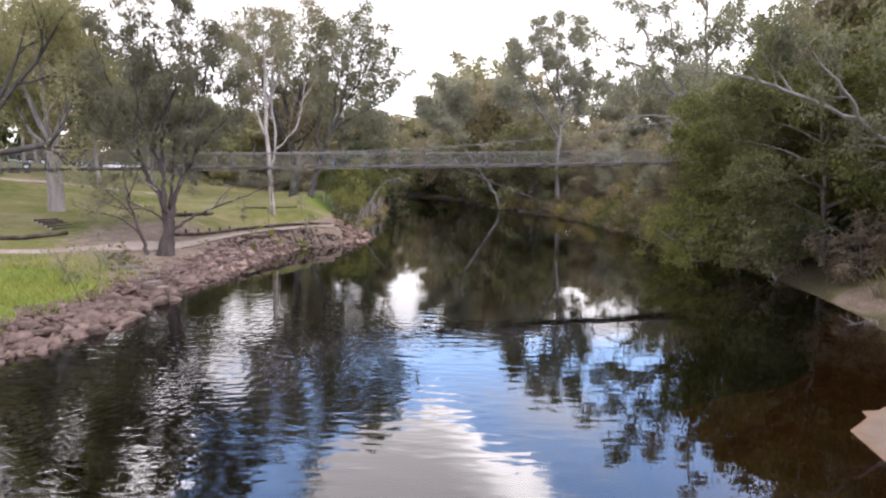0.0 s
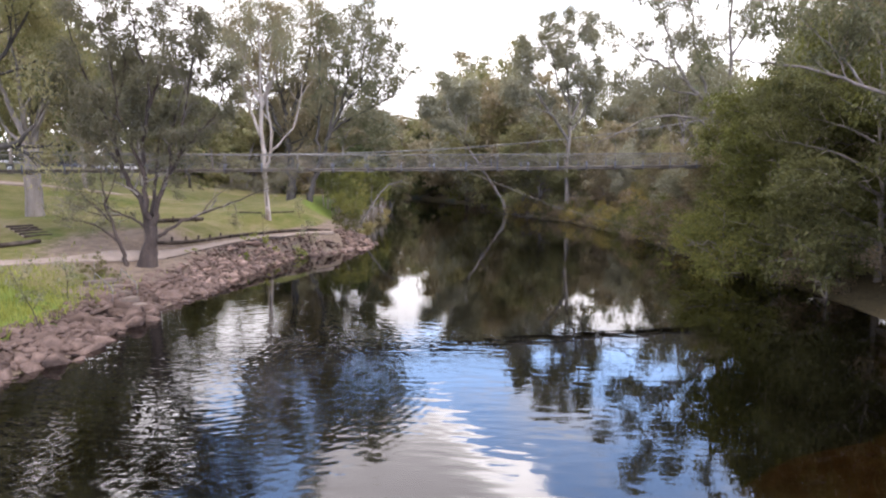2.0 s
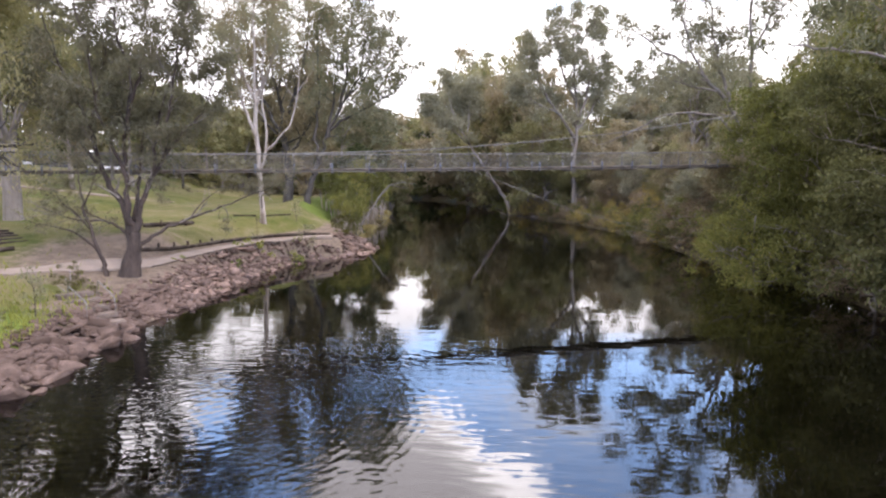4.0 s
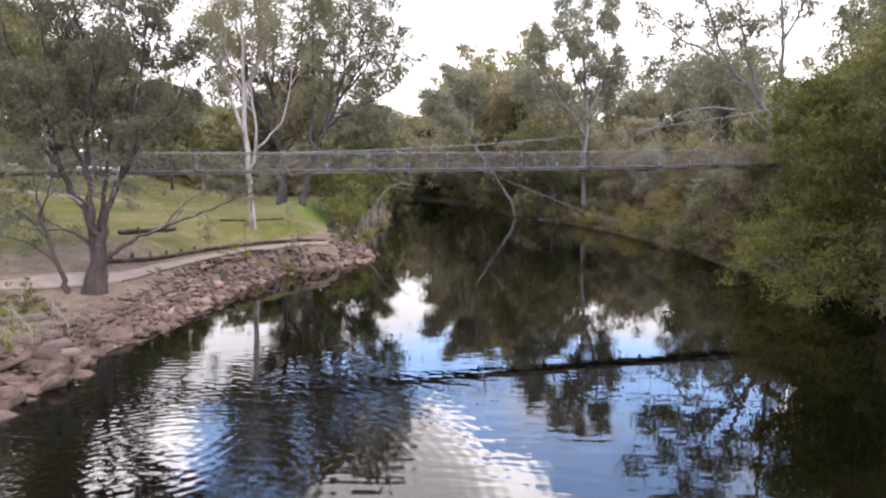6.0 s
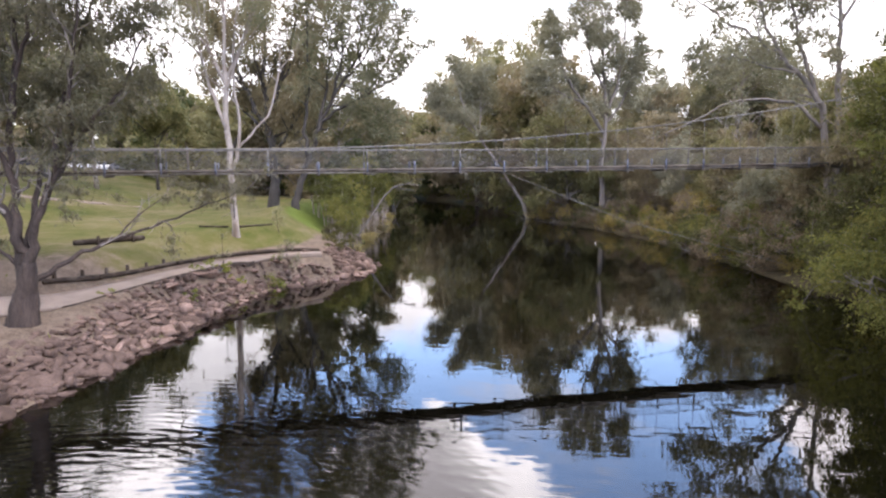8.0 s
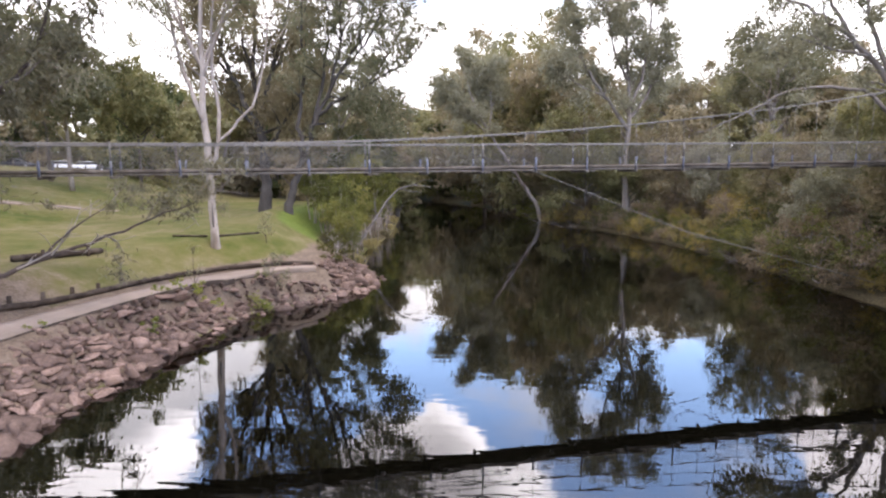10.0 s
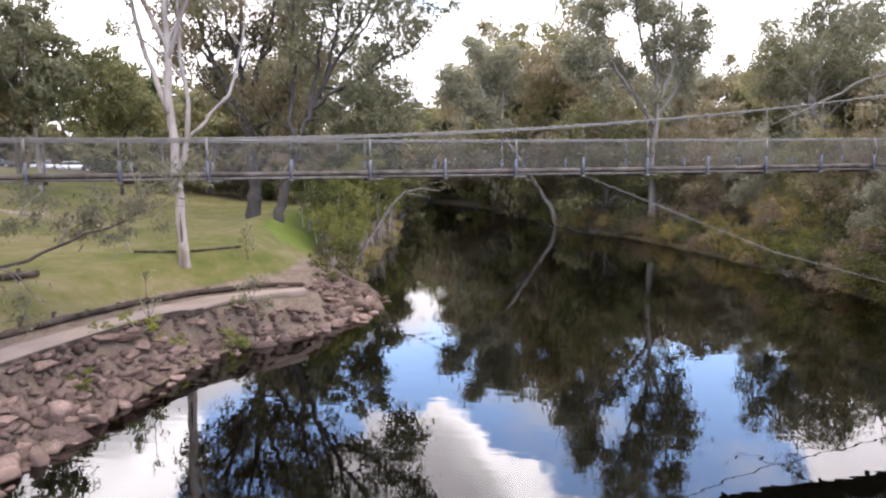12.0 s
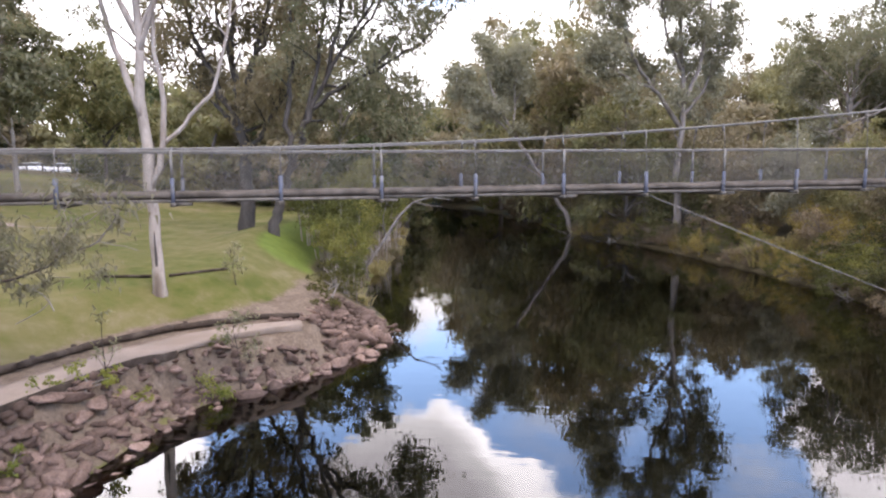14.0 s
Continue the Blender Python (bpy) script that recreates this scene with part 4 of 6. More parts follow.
def tufted(name, seed, stems, bark, leaf, label, tuft=0.9, flat=0.55, density=26, size=0.2, reach=2.2, start=0.3, twigs=3, category="tree",
           slim=0.45, droop=0.7, twig_bark=None, more=(), lift=0.05, bare_below=0.0, wander=0.14, open_angle=(0.5, 1.15), thin=0.012, coarse=False, apart=False):
    """A tree drawn limb by limb. stems: (points, first radius, last radius, side branches); each side branch ends in twigs, each twig in a tuft of leaves."""
    rng = np.random.default_rng(seed)
    root = tagged(new(name), label, category)
    wood, fine, tips = Soup(), Soup(), []
    for pts, r0, r1, kids in stems:
        p = spline(pts)
        ln = np.linalg.norm(np.diff(p, axis=0), axis=1).sum()
        p[2:-1] += rng.normal(0, min(0.07, ln * 0.006), p[2:-1].shape)
        rad = r0 + (r1 - r0) * np.linspace(0, 1, len(p)) ** 0.8
        if apart:
            part("stem", stem_mesh(p, rad, bark), root)
        else:
            wood.tube(p[::2] if coarse else p, rad[::2] if coarse else rad, 5 if coarse else 8 if r0 > 0.12 else 6)
        for c in range(kids):
            f = 1.0 if c == 0 else start + (1 - start) * (c - rng.random()) / max(1, kids - 1)
            x = min(f, 1.0) * (len(p) - 1)
            i = min(int(x), len(p) - 2)
            at, r = p[i] + (p[i + 1] - p[i]) * (x - i), rad[i] + (rad[i + 1] - rad[i]) * (x - i)
            d = turned(rng, p[i + 1] - p[i], rng.uniform(*open_angle) * (0.5 if c == 0 else 1))
            sp, sr = limb(rng, at, d, reach * rng.uniform(0.55, 1.2) * (1.15 - 0.45 * f), max(r * 0.5, thin * 1.6), thin, 5, wander, lift)
            fine.tube(*((sp[::5], sr[::5], 3) if coarse else (sp, sr, 5)), cap=False)
            if at[2] > bare_below:
                tips.append(sp[-1])
            for _ in range(twigs):
                k = rng.integers(1, 5)
                tp, tr = limb(rng, sp[k], turned(rng, sp[k + 1] - sp[k], rng.uniform(0.5, 1.2)), reach * rng.uniform(0.22, 0.5), max(sr[k] * 0.6, thin), thin * 0.7, 3, wander, lift)
                if not coarse:
                    fine.tube(tp, tr, 3, cap=False)
                if at[2] > bare_below or rng.random() < 0.12:
                    tips.append(tp[-1])
    if not apart:
        part("trunk", wood.mesh("trunk", bark, True), root)
    tagged(part("branchwork", fine.mesh("branchwork", twig_bark or bark, True), root, "fine side branches and twigs"), kind="stuff")
    F = list(more)
    T = [(*p, *(tuft * rng.uniform(0.6, 1.3) * np.array([1.0, flat * rng.uniform(0.8, 1.3)]))) for p in tips]
    v, q = tuft_leaves(rng, T, size, density, slim, droop)
    if F:
        v2, q2 = tuft_leaves(rng, F, 0.125, 190, 0.24, 1.3)
        v, q = np.concatenate([v, v2]), np.concatenate([q, q2 + len(v)])
    part("crown", mesh_of("crown", v, q, leaf), root)
    return root


def auto_stems(seed, height, width, base=0.2, limbs=9, lean=0.06, r=None, kids=6, spire=0.55):
    """A trunk and limbs that fill an uneven egg-shaped crown, at the origin."""
    rng = np.random.default_rng(seed)
    r = r or height * 0.016
    tilt = rng.normal(0, lean, 2) * height
    trunk = [(0, 0, -0.4), (tilt[0] * 0.1, tilt[1] * 0.1, height * 0.25), (tilt[0] * 0.45 + rng.normal(0, 0.2), tilt[1] * 0.45, height * 0.55), (tilt[0], tilt[1], height * 0.93)]
    S = [(trunk, r, 0.03, kids)]
    for i in range(limbs):
        f = base + (0.86 - base) * (i + rng.random() * 0.8) / limbs
        a = i * 2.4 + rng.normal(0, 0.5)
        out = width / 2 * math.sqrt(max(0.06, 1 - ((f - 0.45) / 0.62) ** 2)) * rng.uniform(0.6, 0.95)
        o = np.array([tilt[0] * f * f, tilt[1] * f * f, f * height * 0.8])
        e = np.array([math.cos(a) * out, math.sin(a) * out, height * rng.uniform(0.06, 0.16) * (0.4 + spire)])
        S.append(([o, o + e * (0.35, 0.35, 0.5) + rng.normal(0, 0.15, 3), o + e * (0.7, 0.7, 0.85) + rng.normal(0, 0.2, 3), o + e], r * (1 - f) * 0.75 + 0.03, 0.02, kids))
    return S


def big_riverside_tree():
    S = [([(-0.45, -0.1, -0.5), (-0.12, 0, 0.1), (0.1, 0, 0.8), (0.32, 0, 1.5), (0.36, 0.0, 2.1), (0.3, 0.1, 2.8)], 0.52, 0.2, 0),
         ([(0.3, 0.15, -0.5), (0.25, 0.1, 0.3), (0.35, 0.05, 1.0), (0.5, -0.05, 1.7), (0.62, -0.1, 2.4)], 0.46, 0.22, 0),
         # dark stem to one side
         ([(0.3, 0, 1.8), (0.1, 0.1, 2.7), (-0.5, 0.2, 4.3), (-1.0, 0.1, 5.4), (-1.75, 0.0, 8.0), (-2.7, -0.3, 10.6), (-3.4, -0.4, 13.2)], 0.25, 0.03, 15),
         ([(-1.0, 0.1, 5.4), (-2.1, 0.4, 6.6), (-3.5, 0.6, 7.9), (-4.9, 0.6, 9.6)], 0.12, 0.02, 10),
         ([(-1.4, 0.05, 6.8), (-1.9, 0.9, 8.8), (-1.6, 1.6, 11.0), (-2.0, 2.0, 13.6)], 0.11, 0.02, 10),
         # pale middle stems
         ([(0.36, 0.0, 2.2), (0.36, -0.1, 3.2), (0.3, -0.15, 4.3), (0.2, -0.1, 6.2), (0.6, -0.2, 8.2), (0.9, -0.2, 9.9), (0.3, -0.3, 12.6), (0.1, -0.2, 15.0)], 0.2, 0.03, 14),
         ([(0.25, -0.1, 5.2), (-0.1, -0.4, 6.8), (-0.6, -0.7, 8.4), (-0.7, -1.0, 11.0), (-1.2, -1.1, 13.6)], 0.11, 0.02, 11),
         ([(0.5, -0.2, 7.8), (1.4, -0.5, 9.6), (2.0, -0.5, 11.6), (2.1, -0.6, 14.0)], 0.1, 0.02, 11),
         # stem to the other side
         ([(0.55, -0.1, 2.2), (0.85, 0.0, 3.2), (1.3, 0.1, 4.6), (2.3, 0.3, 6.4), (3.2, 0.4, 7.4), (4.2, 0.5, 8.4), (5.0, 0.5, 10.0)], 0.19, 0.025, 13),
         ([(1.3, 0.1, 4.6), (1.6, 0.5, 6.2), (1.5, 0.9, 8.0), (2.4, 1.3, 10.4), (3.0, 1.5, 13.0)], 0.12, 0.02, 12),
         ([(2.3, 0.3, 6.4), (3.0, -0.6, 8.2), (3.7, -0.9, 10.4), (4.1, -1.0, 12.6)], 0.09, 0.02, 10),
         ([(0.4, 0.1, 2.9), (0.2, 1.2, 5.0), (-0.2, 2.4, 7.6), (0.4, 3.2, 10.6)], 0.14, 0.025, 10),
         # long low limb over the rocks, and the twiggy ones on the other side
         ([(0.45, 0.05, 1.6), (1.2, 1.2, 2.3), (2.0, 2.8, 2.9), (3.2, 4.4, 3.5), (4.6, 5.4, 4.1), (6.2, 5.8, 4.8)], 0.12, 0.014, 9),
         ([(2.0, 2.8, 2.9), (2.0, 4.4, 3.7), (2.3, 6.0, 4.5)], 0.05, 0.012, 4),
         ([(0.05, 0, 2.3), (-0.6, 0.1, 2.75), (-1.3, 0.1, 3.0), (-2.4, 0.2, 3.5), (-3.6, 0.2, 4.3)], 0.085, 0.014, 8),
         ([(-1.2, 0.1, 3.0), (-2.0, -0.4, 3.0), (-3.1, -0.5, 3.3), (-4.4, -0.4, 3.7)], 0.05, 0.012, 6)]
    rng = np.random.default_rng(23)
    more = []
    # sprays of leaves: along the long limb, hanging at mid height, and round the low twigs
    for (lo, hi), n in ((((2.6, 4.2, 3.9), (6.3, 6.1, 5.4)), 30), (((5.4, 5.6, 3.9), (6.6, 6.2, 5.2)), 7), (((1.6, -0.3, 3.5), (2.5, 0.3, 5.2)), 9), (((-4.9, -0.6, 3.2), (-2.2, 0.5, 5.3)), 26)):
        for p in rng.uniform(lo, hi, (n, 3)):
            more.append((*p, rng.uniform(0.24, 0.5), rng.uniform(0.2, 0.4)))
    ob = tufted("riverside_tree", 22, S, BARK_BROWN, LEAF_DUSK, "large many-stemmed eucalypt with thin grey-green crown on the rock bank", tuft=0.66, flat=0.75, density=105, size=0.18,
                reach=1.85, start=0.28, twigs=4, slim=0.3, droop=0.9, twig_bark=BARK_GREY, more=more, bare_below=5.6, wander=0.2, thin=0.011, open_angle=(0.35, 1.0))
    put(ob, -10.25, -11.1, sink=0.1)


def slim_tree():
    S = [([(0.1, 0, -0.4), (0, 0, 0.3), (-0.15, 0, 1.1), (-0.75, 0, 2.6), (-1.1, 0.1, 4.3), (-1.2, 0.1, 5.4)], 0.17, 0.02, 7),
         ([(-0.3, 0, 1.4), (-1.4, -0.1, 2.3), (-2.6, -0.2, 2.6), (-3.8, -0.3, 2.9)], 0.07, 0.014, 6),
         ([(-0.7, 0, 2.5), (-1.7, 0.2, 3.4), (-2.7, 0.3, 4.1)], 0.05, 0.014, 6),
         ([(-0.95, 0.05, 3.6), (-0.3, -0.2, 4.6), (0.1, -0.2, 5.6)], 0.04, 0.012, 5)]
    ob = tufted("young_tree", 32, S, BARK_BROWN, LEAF_GUM, "slender leaning young tree with sparse leaves on the rocks", tuft=0.36, flat=0.8, density=50, size=0.13, reach=0.9, twigs=3, slim=0.32, bare_below=2.0, thin=0.009)
    put(ob, -11.1, -11.7, sink=0.1)


def pale_gum():
    rng = np.random.default_rng(41)
    S = []
    S.append(([(0, 0, -0.3), (0, 0, 0.3), (-0.02, 0, 1.2), (-0.1, 0, 3), (-0.2, 0, 5.6), (-0.3, 0, 7.4), (-0.32, 0, 9.5), (-0.2, 0.1, 12), (-0.3, 0.2, 15), (-0.1, 0.2, 18)],
              [0.34, 0.25, 0.215, 0.205, 0.195, 0.185, 0.15, 0.12, 0.085, 0.035], 3))
    S.append(([(-0.3, 0, 6.7), (-0.75, 0, 8.0), (-1.25, 0.1, 9.2), (-1.7, 0.2, 10.8), (-2.1, 0.3, 12.6), (-2.4, 0.3, 14.5)], [0.15, 0.125, 0.11, 0.09, 0.07, 0.03], 2))
    S.append(([(-0.12, 0.02, 4.0), (0.16, 0.08, 4.9), (0.34, 0.12, 5.7), (0.4, 0.14, 7.2), (0.26, 0.12, 9.0), (0.3, 0.2, 11.5), (0.8, 0.2, 15)], [0.12, 0.125, 0.115, 0.1, 0.085, 0.07, 0.03], 2))
    S.append(([(0.34, 0.12, 5.6), (0.85, 0.2, 6.1), (1.5, 0.3, 6.7), (2.2, 0.4, 7.5), (2.75, 0.5, 8.8), (3.0, 0.6, 10.6), (3.1, 0.7, 12.5)], [0.085, 0.08, 0.075, 0.07, 0.06, 0.045, 0.02], 2))
    S.append(([(-0.3, 0, 8.8), (0.3, -0.2, 10.0), (1.0, -0.3, 11.5), (1.6, -0.2, 13.5)], [0.1, 0.085, 0.07, 0.03], 2))
    S.append(([(-0.32, 0, 9.6), (-1.0, -0.3, 11.2), (-1.5, -0.4, 13.4), (-1.7, -0.5, 15.5)], [0.1, 0.085, 0.06, 0.03], 2))
    ob = tree("gum_tree", 42, S, BARK_PALE, LEAF_GUM, 0.24, 0.5, 34, "tall pale smooth-barked gum tree standing on the lawn", "tree",
              dict(kids=(5, 4, 4), shrink=0.5, bare=0.55, angle=(0.35, 0.9), lift=0.03), 0.45, 0.28)
    h = Soup()
    h.tube([(0.02, -0.19, 0.1), (0.04, -0.2, 0.7), (0.03, -0.19, 1.5), (0.0, -0.17, 2.4)], [0.1, 0.075, 0.05, 0.012], 6)
    part("hollow", h.mesh("hollow", BARK_DARK, True), ob, "dark split in the foot of the trunk")
    put(ob, -10.2, 6.9, sink=0.1)


def lawn_trees():
    rng = np.random.default_rng(51)
    S = [([(0, 0, -0.4), (0.05, 0, 1.0), (0.2, 0, 2.2), (0.05, 0, 5.5), (-0.2, 0, 8.0), (-0.6, 0.2, 11.0), (-0.4, 0.3, 15.0), (-0.6, 0.3, 19.5)], 0.66, 0.06, 14),
         ([(-0.05, 0, 6.5), (-1.6, -0.2, 9.5), (-2.8, -0.4, 12.5), (-3.6, -0.5, 16.5), (-3.8, -0.4, 19.5)], 0.28, 0.04, 13),
         ([(-0.15, 0, 7.4), (0.7, 0.2, 10.4), (1.6, 0.3, 13.2), (2.6, 0.2, 16.5), (2.8, 0.2, 20.0)], 0.28, 0.04, 14),
         ([(0.1, 0, 4.8), (1.2, -0.2, 6.0), (2.4, -0.5, 7.6), (3.6, -0.6, 9.2), (4.4, -0.6, 12.0)], 0.2, 0.03, 10),
         ([(0.0, 0, 6.0), (-1.6, 0.6, 7.8), (-3.4, 1.2, 9.2), (-5.0, 1.6, 11.6)], 0.2, 0.03, 10),
         ([(0.9, 0.2, 11.0), (2.4, -0.6, 12.6), (4.0, -1.2, 14.6), (4.8, -1.4, 17.6)], 0.16, 0.03, 11),
         ([(-2.0, -0.2, 10.6), (-3.6, 0.4, 12.0), (-5.4, 0.8, 14.4), (-6.0, 0.8, 17.0)], 0.15, 0.03, 10),
         ([(-0.5, 0.2, 10.5), (-0.6, -1.4, 13.0), (-0.6, -2.4, 15.6), (-1.0, -2.6, 18.6)], 0.15, 0.03, 11)]
    ob = tufted("gum_tree", 52, S, BARK_DARK, LEAF_BROWN, "broad dark-trunked eucalypt at the edge of the lawn", tuft=1.25, flat=0.75, density=20, size=0.29, reach=2.7, twigs=4, slim=0.42, droop=0.9, bare_below=6.0)
    put(ob, -14.3, 24.0)
    S = [([(0, 0, -0.4), (0.2, 0, 1.0), (0.6, 0, 2.2), (1.1, 0, 3.5), (1.8, 0.1, 5.6), (2.5, 0.2, 7.3), (4.3, 0.3, 10.4), (6.0, 0.3, 12.8), (7.2, 0.3, 15.4)], 0.4, 0.04, 14),
         ([(2.5, 0.2, 7.2), (3.6, 0.1, 8.0), (5.0, 0.0, 8.7), (7.0, 0.0, 9.7), (9.0, 0.1, 10.9), (10.6, 0.2, 12.4)], 0.16, 0.03, 13),
         ([(6.2, 0.0, 9.3), (7.4, 0.3, 11.0), (8.6, 0.4, 12.8), (9.2, 0.4, 14.6)], 0.08, 0.02, 8),
         ([(1.3, 0, 4.2), (1.0, 0.3, 7.2), (1.5, 0.5, 10.5), (1.4, 0.5, 14.5), (1.8, 0.5, 18.5)], 0.2, 0.04, 12),
         ([(2.1, 0.2, 6.6), (2.9, 0.5, 10.0), (3.2, 0.7, 13.5), (3.0, 0.8, 17.5)], 0.16, 0.04, 12),
         ([(3.4, 0.3, 9.0), (4.4, -0.4, 12.0), (4.6, -0.6, 15.2), (5.2, -0.7, 18.0)], 0.13, 0.03, 13),
         ([(5.6, 0.3, 12.3), (5.8, 0.6, 14.6), (6.6, 0.6, 17.0), (6.6, 0.5, 19.5)], 0.1, 0.03, 13),
         ([(4.3, 0.3, 10.2), (5.6, 0.2, 9.6), (7.0, 0.0, 8.4), (8.0, 0.0, 7.0)], 0.08, 0.02, 12),
         ([(4.3, 0.3, 10.4), (6.2, -0.5, 12.0), (7.6, -0.6, 14.2), (8.2, -0.6, 16.8)], 0.1, 0.03, 12)]
    ob = tufted("gum_tree", 53, S, BARK_DARK, LEAF_GUM, "dark-limbed eucalypt leaning out over the river", tuft=0.95, flat=0.8, density=20, size=0.25, reach=2.1, twigs=4, slim=0.4, droop=0.9, bare_below=6.2)
    put(ob, -11.0, 20.2)
    # thick-trunked tree further up the lawn, and one whose heavy limb reaches in low
    S = [([(0, 0, -0.3), (0, 0, 0.5), (0, 0, 3.0), (0.1, 0, 5.5)], [0.75, 0.62, 0.56, 0.5], 0)]
    for d, ln, r in (((-0.5, 0, 1), 8, 0.25), ((0.5, 0.2, 1), 8, 0.25), ((0.1, -0.5, 0.9), 8, 0.22), ((0.5, -0.1, 0.9), 6, 0.18), ((-1, 0.2, 0.8), 6, 0.18)):
        p, rr = limb(rng, (0.05, 0, rng.uniform(4.8, 5.4)), d, ln, r, 0.05, 7, 0.1, 0.09)
        S.append((p, rr, 3))
    ob = tree("gum_tree", 54, S, BARK_GREY, LEAF_OLIVE, 0.34, 0.65, 28, "thick grey-trunked eucalypt on the open lawn", "tree", dict(kids=(4, 4, 4), shrink=0.6, twigs=False), 0.4, 0.4)
    put(ob, -25.3, -0.6)
    S = [([(0, 0, -0.3), (0, 0, 0.6), (0.2, 0, 3), (0.4, 0, 5.5), (0.3, 0, 9), (0.5, 0, 13)], [0.6, 0.48, 0.42, 0.36, 0.25, 0.08], 3),
         ([(0.3, 0, 4.6), (2.0, 0, 5.0), (4.2, -0.1, 5.2), (6.4, 0, 5.6), (7.6, 0, 6.6)], [0.24, 0.22, 0.2, 0.16, 0.06], 2),
         ([(0.4, 0, 6.0), (2.4, 0.4, 7.6), (4.0, 0.4, 9.6), (5.0, 0.5, 12)], [0.2, 0.15, 0.1, 0.04], 3),
         ([(0.4, 0, 6.6), (1.2, -1.0, 9), (1.8, -1.6, 12)], [0.18, 0.12, 0.04], 3),
         ([(0.4, 0, 5.0), (3.0, 0.5, 8.0), (5.5, 0.8, 10.5), (7.5, 1.0, 13.5)], [0.2, 0.15, 0.1, 0.04], 3),
         ([(0.3, 0, 8.0), (2.4, -0.6, 11.5), (4.0, -0.8, 15)], [0.18, 0.12, 0.04], 3)]
    ob = tree("gum_tree", 55, S, BARK_DARK, LEAF_OLIVE, 0.25, 0.55, 40, "spreading eucalypt with a heavy dark low limb", "tree", dict(kids=(4, 4, 4), shrink=0.55), 0.4, 0.3)
    put(ob, -23.0, -12.3)


big_riverside_tree()
slim_tree()
pale_gum()
lawn_trees()


def leafy_tree(name, seed, height, width, leaf, label, base=0.05, density=26.0, size=0.25, lumps=30, bark=BARK_GREY, category="tree", slim=0.6, inner=0, fuzz=0.0):
    """A dense tree or shrub: several stems and a crown of leafy lumps of uneven size, built at the origin."""
    rng = np.random.default_rng(seed)
    root = tagged(new(name), label, category)
    wood = Soup()
    L = []
    for i in range(lumps):
        f = base + (1 - base) * (i + rng.random()) / lumps
        reach = width / 2 * math.sqrt(max(0.05, 1 - ((f - 0.42) / 0.62) ** 2)) * rng.uniform(0.45, 1.0)
        a = rng.uniform(0, 2 * math.pi)
        r = rng.uniform(0.10, 0.2) * (width * 0.55 + height * 0.25)
        L.append((math.cos(a) * reach, math.sin(a) * reach, max(f * height - r * 0.4, r * 0.55), r * rng.uniform(0.9, 1.25), r * rng.uniform(0.9, 1.25), r * rng.uniform(0.55, 0.85)))
    for i in range(min(6, max(3, lumps // 4))):
        x, y, z = L[(i * (lumps // 6 if lumps > 23 else 4)) % lumps][:3]
        r = height * 0.012 + 0.02
        pts = np.array([(rng.normal(0, 0.15), rng.normal(0, 0.15), -0.4), (x * 0.15, y * 0.15, z * 0.35), (x * 0.5, y * 0.5, z * 0.7), (x, y, z)])
        wood.tube(pts, np.array([1.3, 1.0, 0.7, 0.3]) * r, 6)
    part("trunk", wood.mesh("trunk", bark, True), root)
    v, q = clump_crown(rng, L, size, density, slim, inner=inner, fuzz=fuzz)
    part("crown", mesh_of("crown", v, q, leaf), root)
    return root



# ---- woods on both banks ----
PLACED = set()


def scatter(kinds, places, seed, group=""):
    """Sets the kinds out over the places (x, y, height wanted); the first of each kind is used itself."""
    rng = np.random.default_rng(seed)
    for i, (x, y, h) in enumerate(places):
        ob, own = kinds[i % len(kinds)]
        sc = h / own
        turn = rng.uniform(0, 360)
        if ob.name not in PLACED:
            PLACED.add(ob.name)
            ob.matrix_basis = pose(x, y, ground_z(x, y) - 0.15, 0, 0, turn) @ Matrix.Scale(sc, 4)
        else:
            copy_at(ob, x, y, turn, sc, rng.uniform(0.92, 1.1))


# layered trees overhanging the water on the wooded bank
dense = [(tufted("bank_tree", 61, auto_stems(61, 12, 10, 0.06, 15, kids=7), BARK_GREY, LEAF_BANK, "layered olive-green riverside tree with pale branches, leafy down to the water", tuft=0.85, flat=0.55, density=60, size=0.175, reach=2.2, twigs=3, start=0.4, twig_bark=BARK_PALE), 12),
         (tufted("bank_tree", 62, auto_stems(62, 12, 11, 0.06, 15, kids=7), BARK_GREY, LEAF_SAGE, "layered grey-green riverside tree overhanging the river", tuft=0.85, flat=0.5, density=60, size=0.175, reach=2.3, twigs=3, start=0.4, twig_bark=BARK_PALE), 12)]
scatter(dense, [(27.4, -5.0, 13.5), (28.4, -11.0, 12), (31.0, -17.5, 11.5), (29.8, 3.5, 12), (33.0, -8, 16), (33, -25, 9), (32.0, -2, 16), (36, -14, 16)], 1)
def bush(seed, leaf, label, bark=BARK_GREY, size=0.19, density=33):
    return tufted("shrub", seed, auto_stems(seed, 4, 5.4, 0.04, 9, kids=5, r=0.05), bark, leaf, label, tuft=0.62, flat=0.6, density=density, size=size, reach=1.2, twigs=2, category="shrub", coarse=True), 4


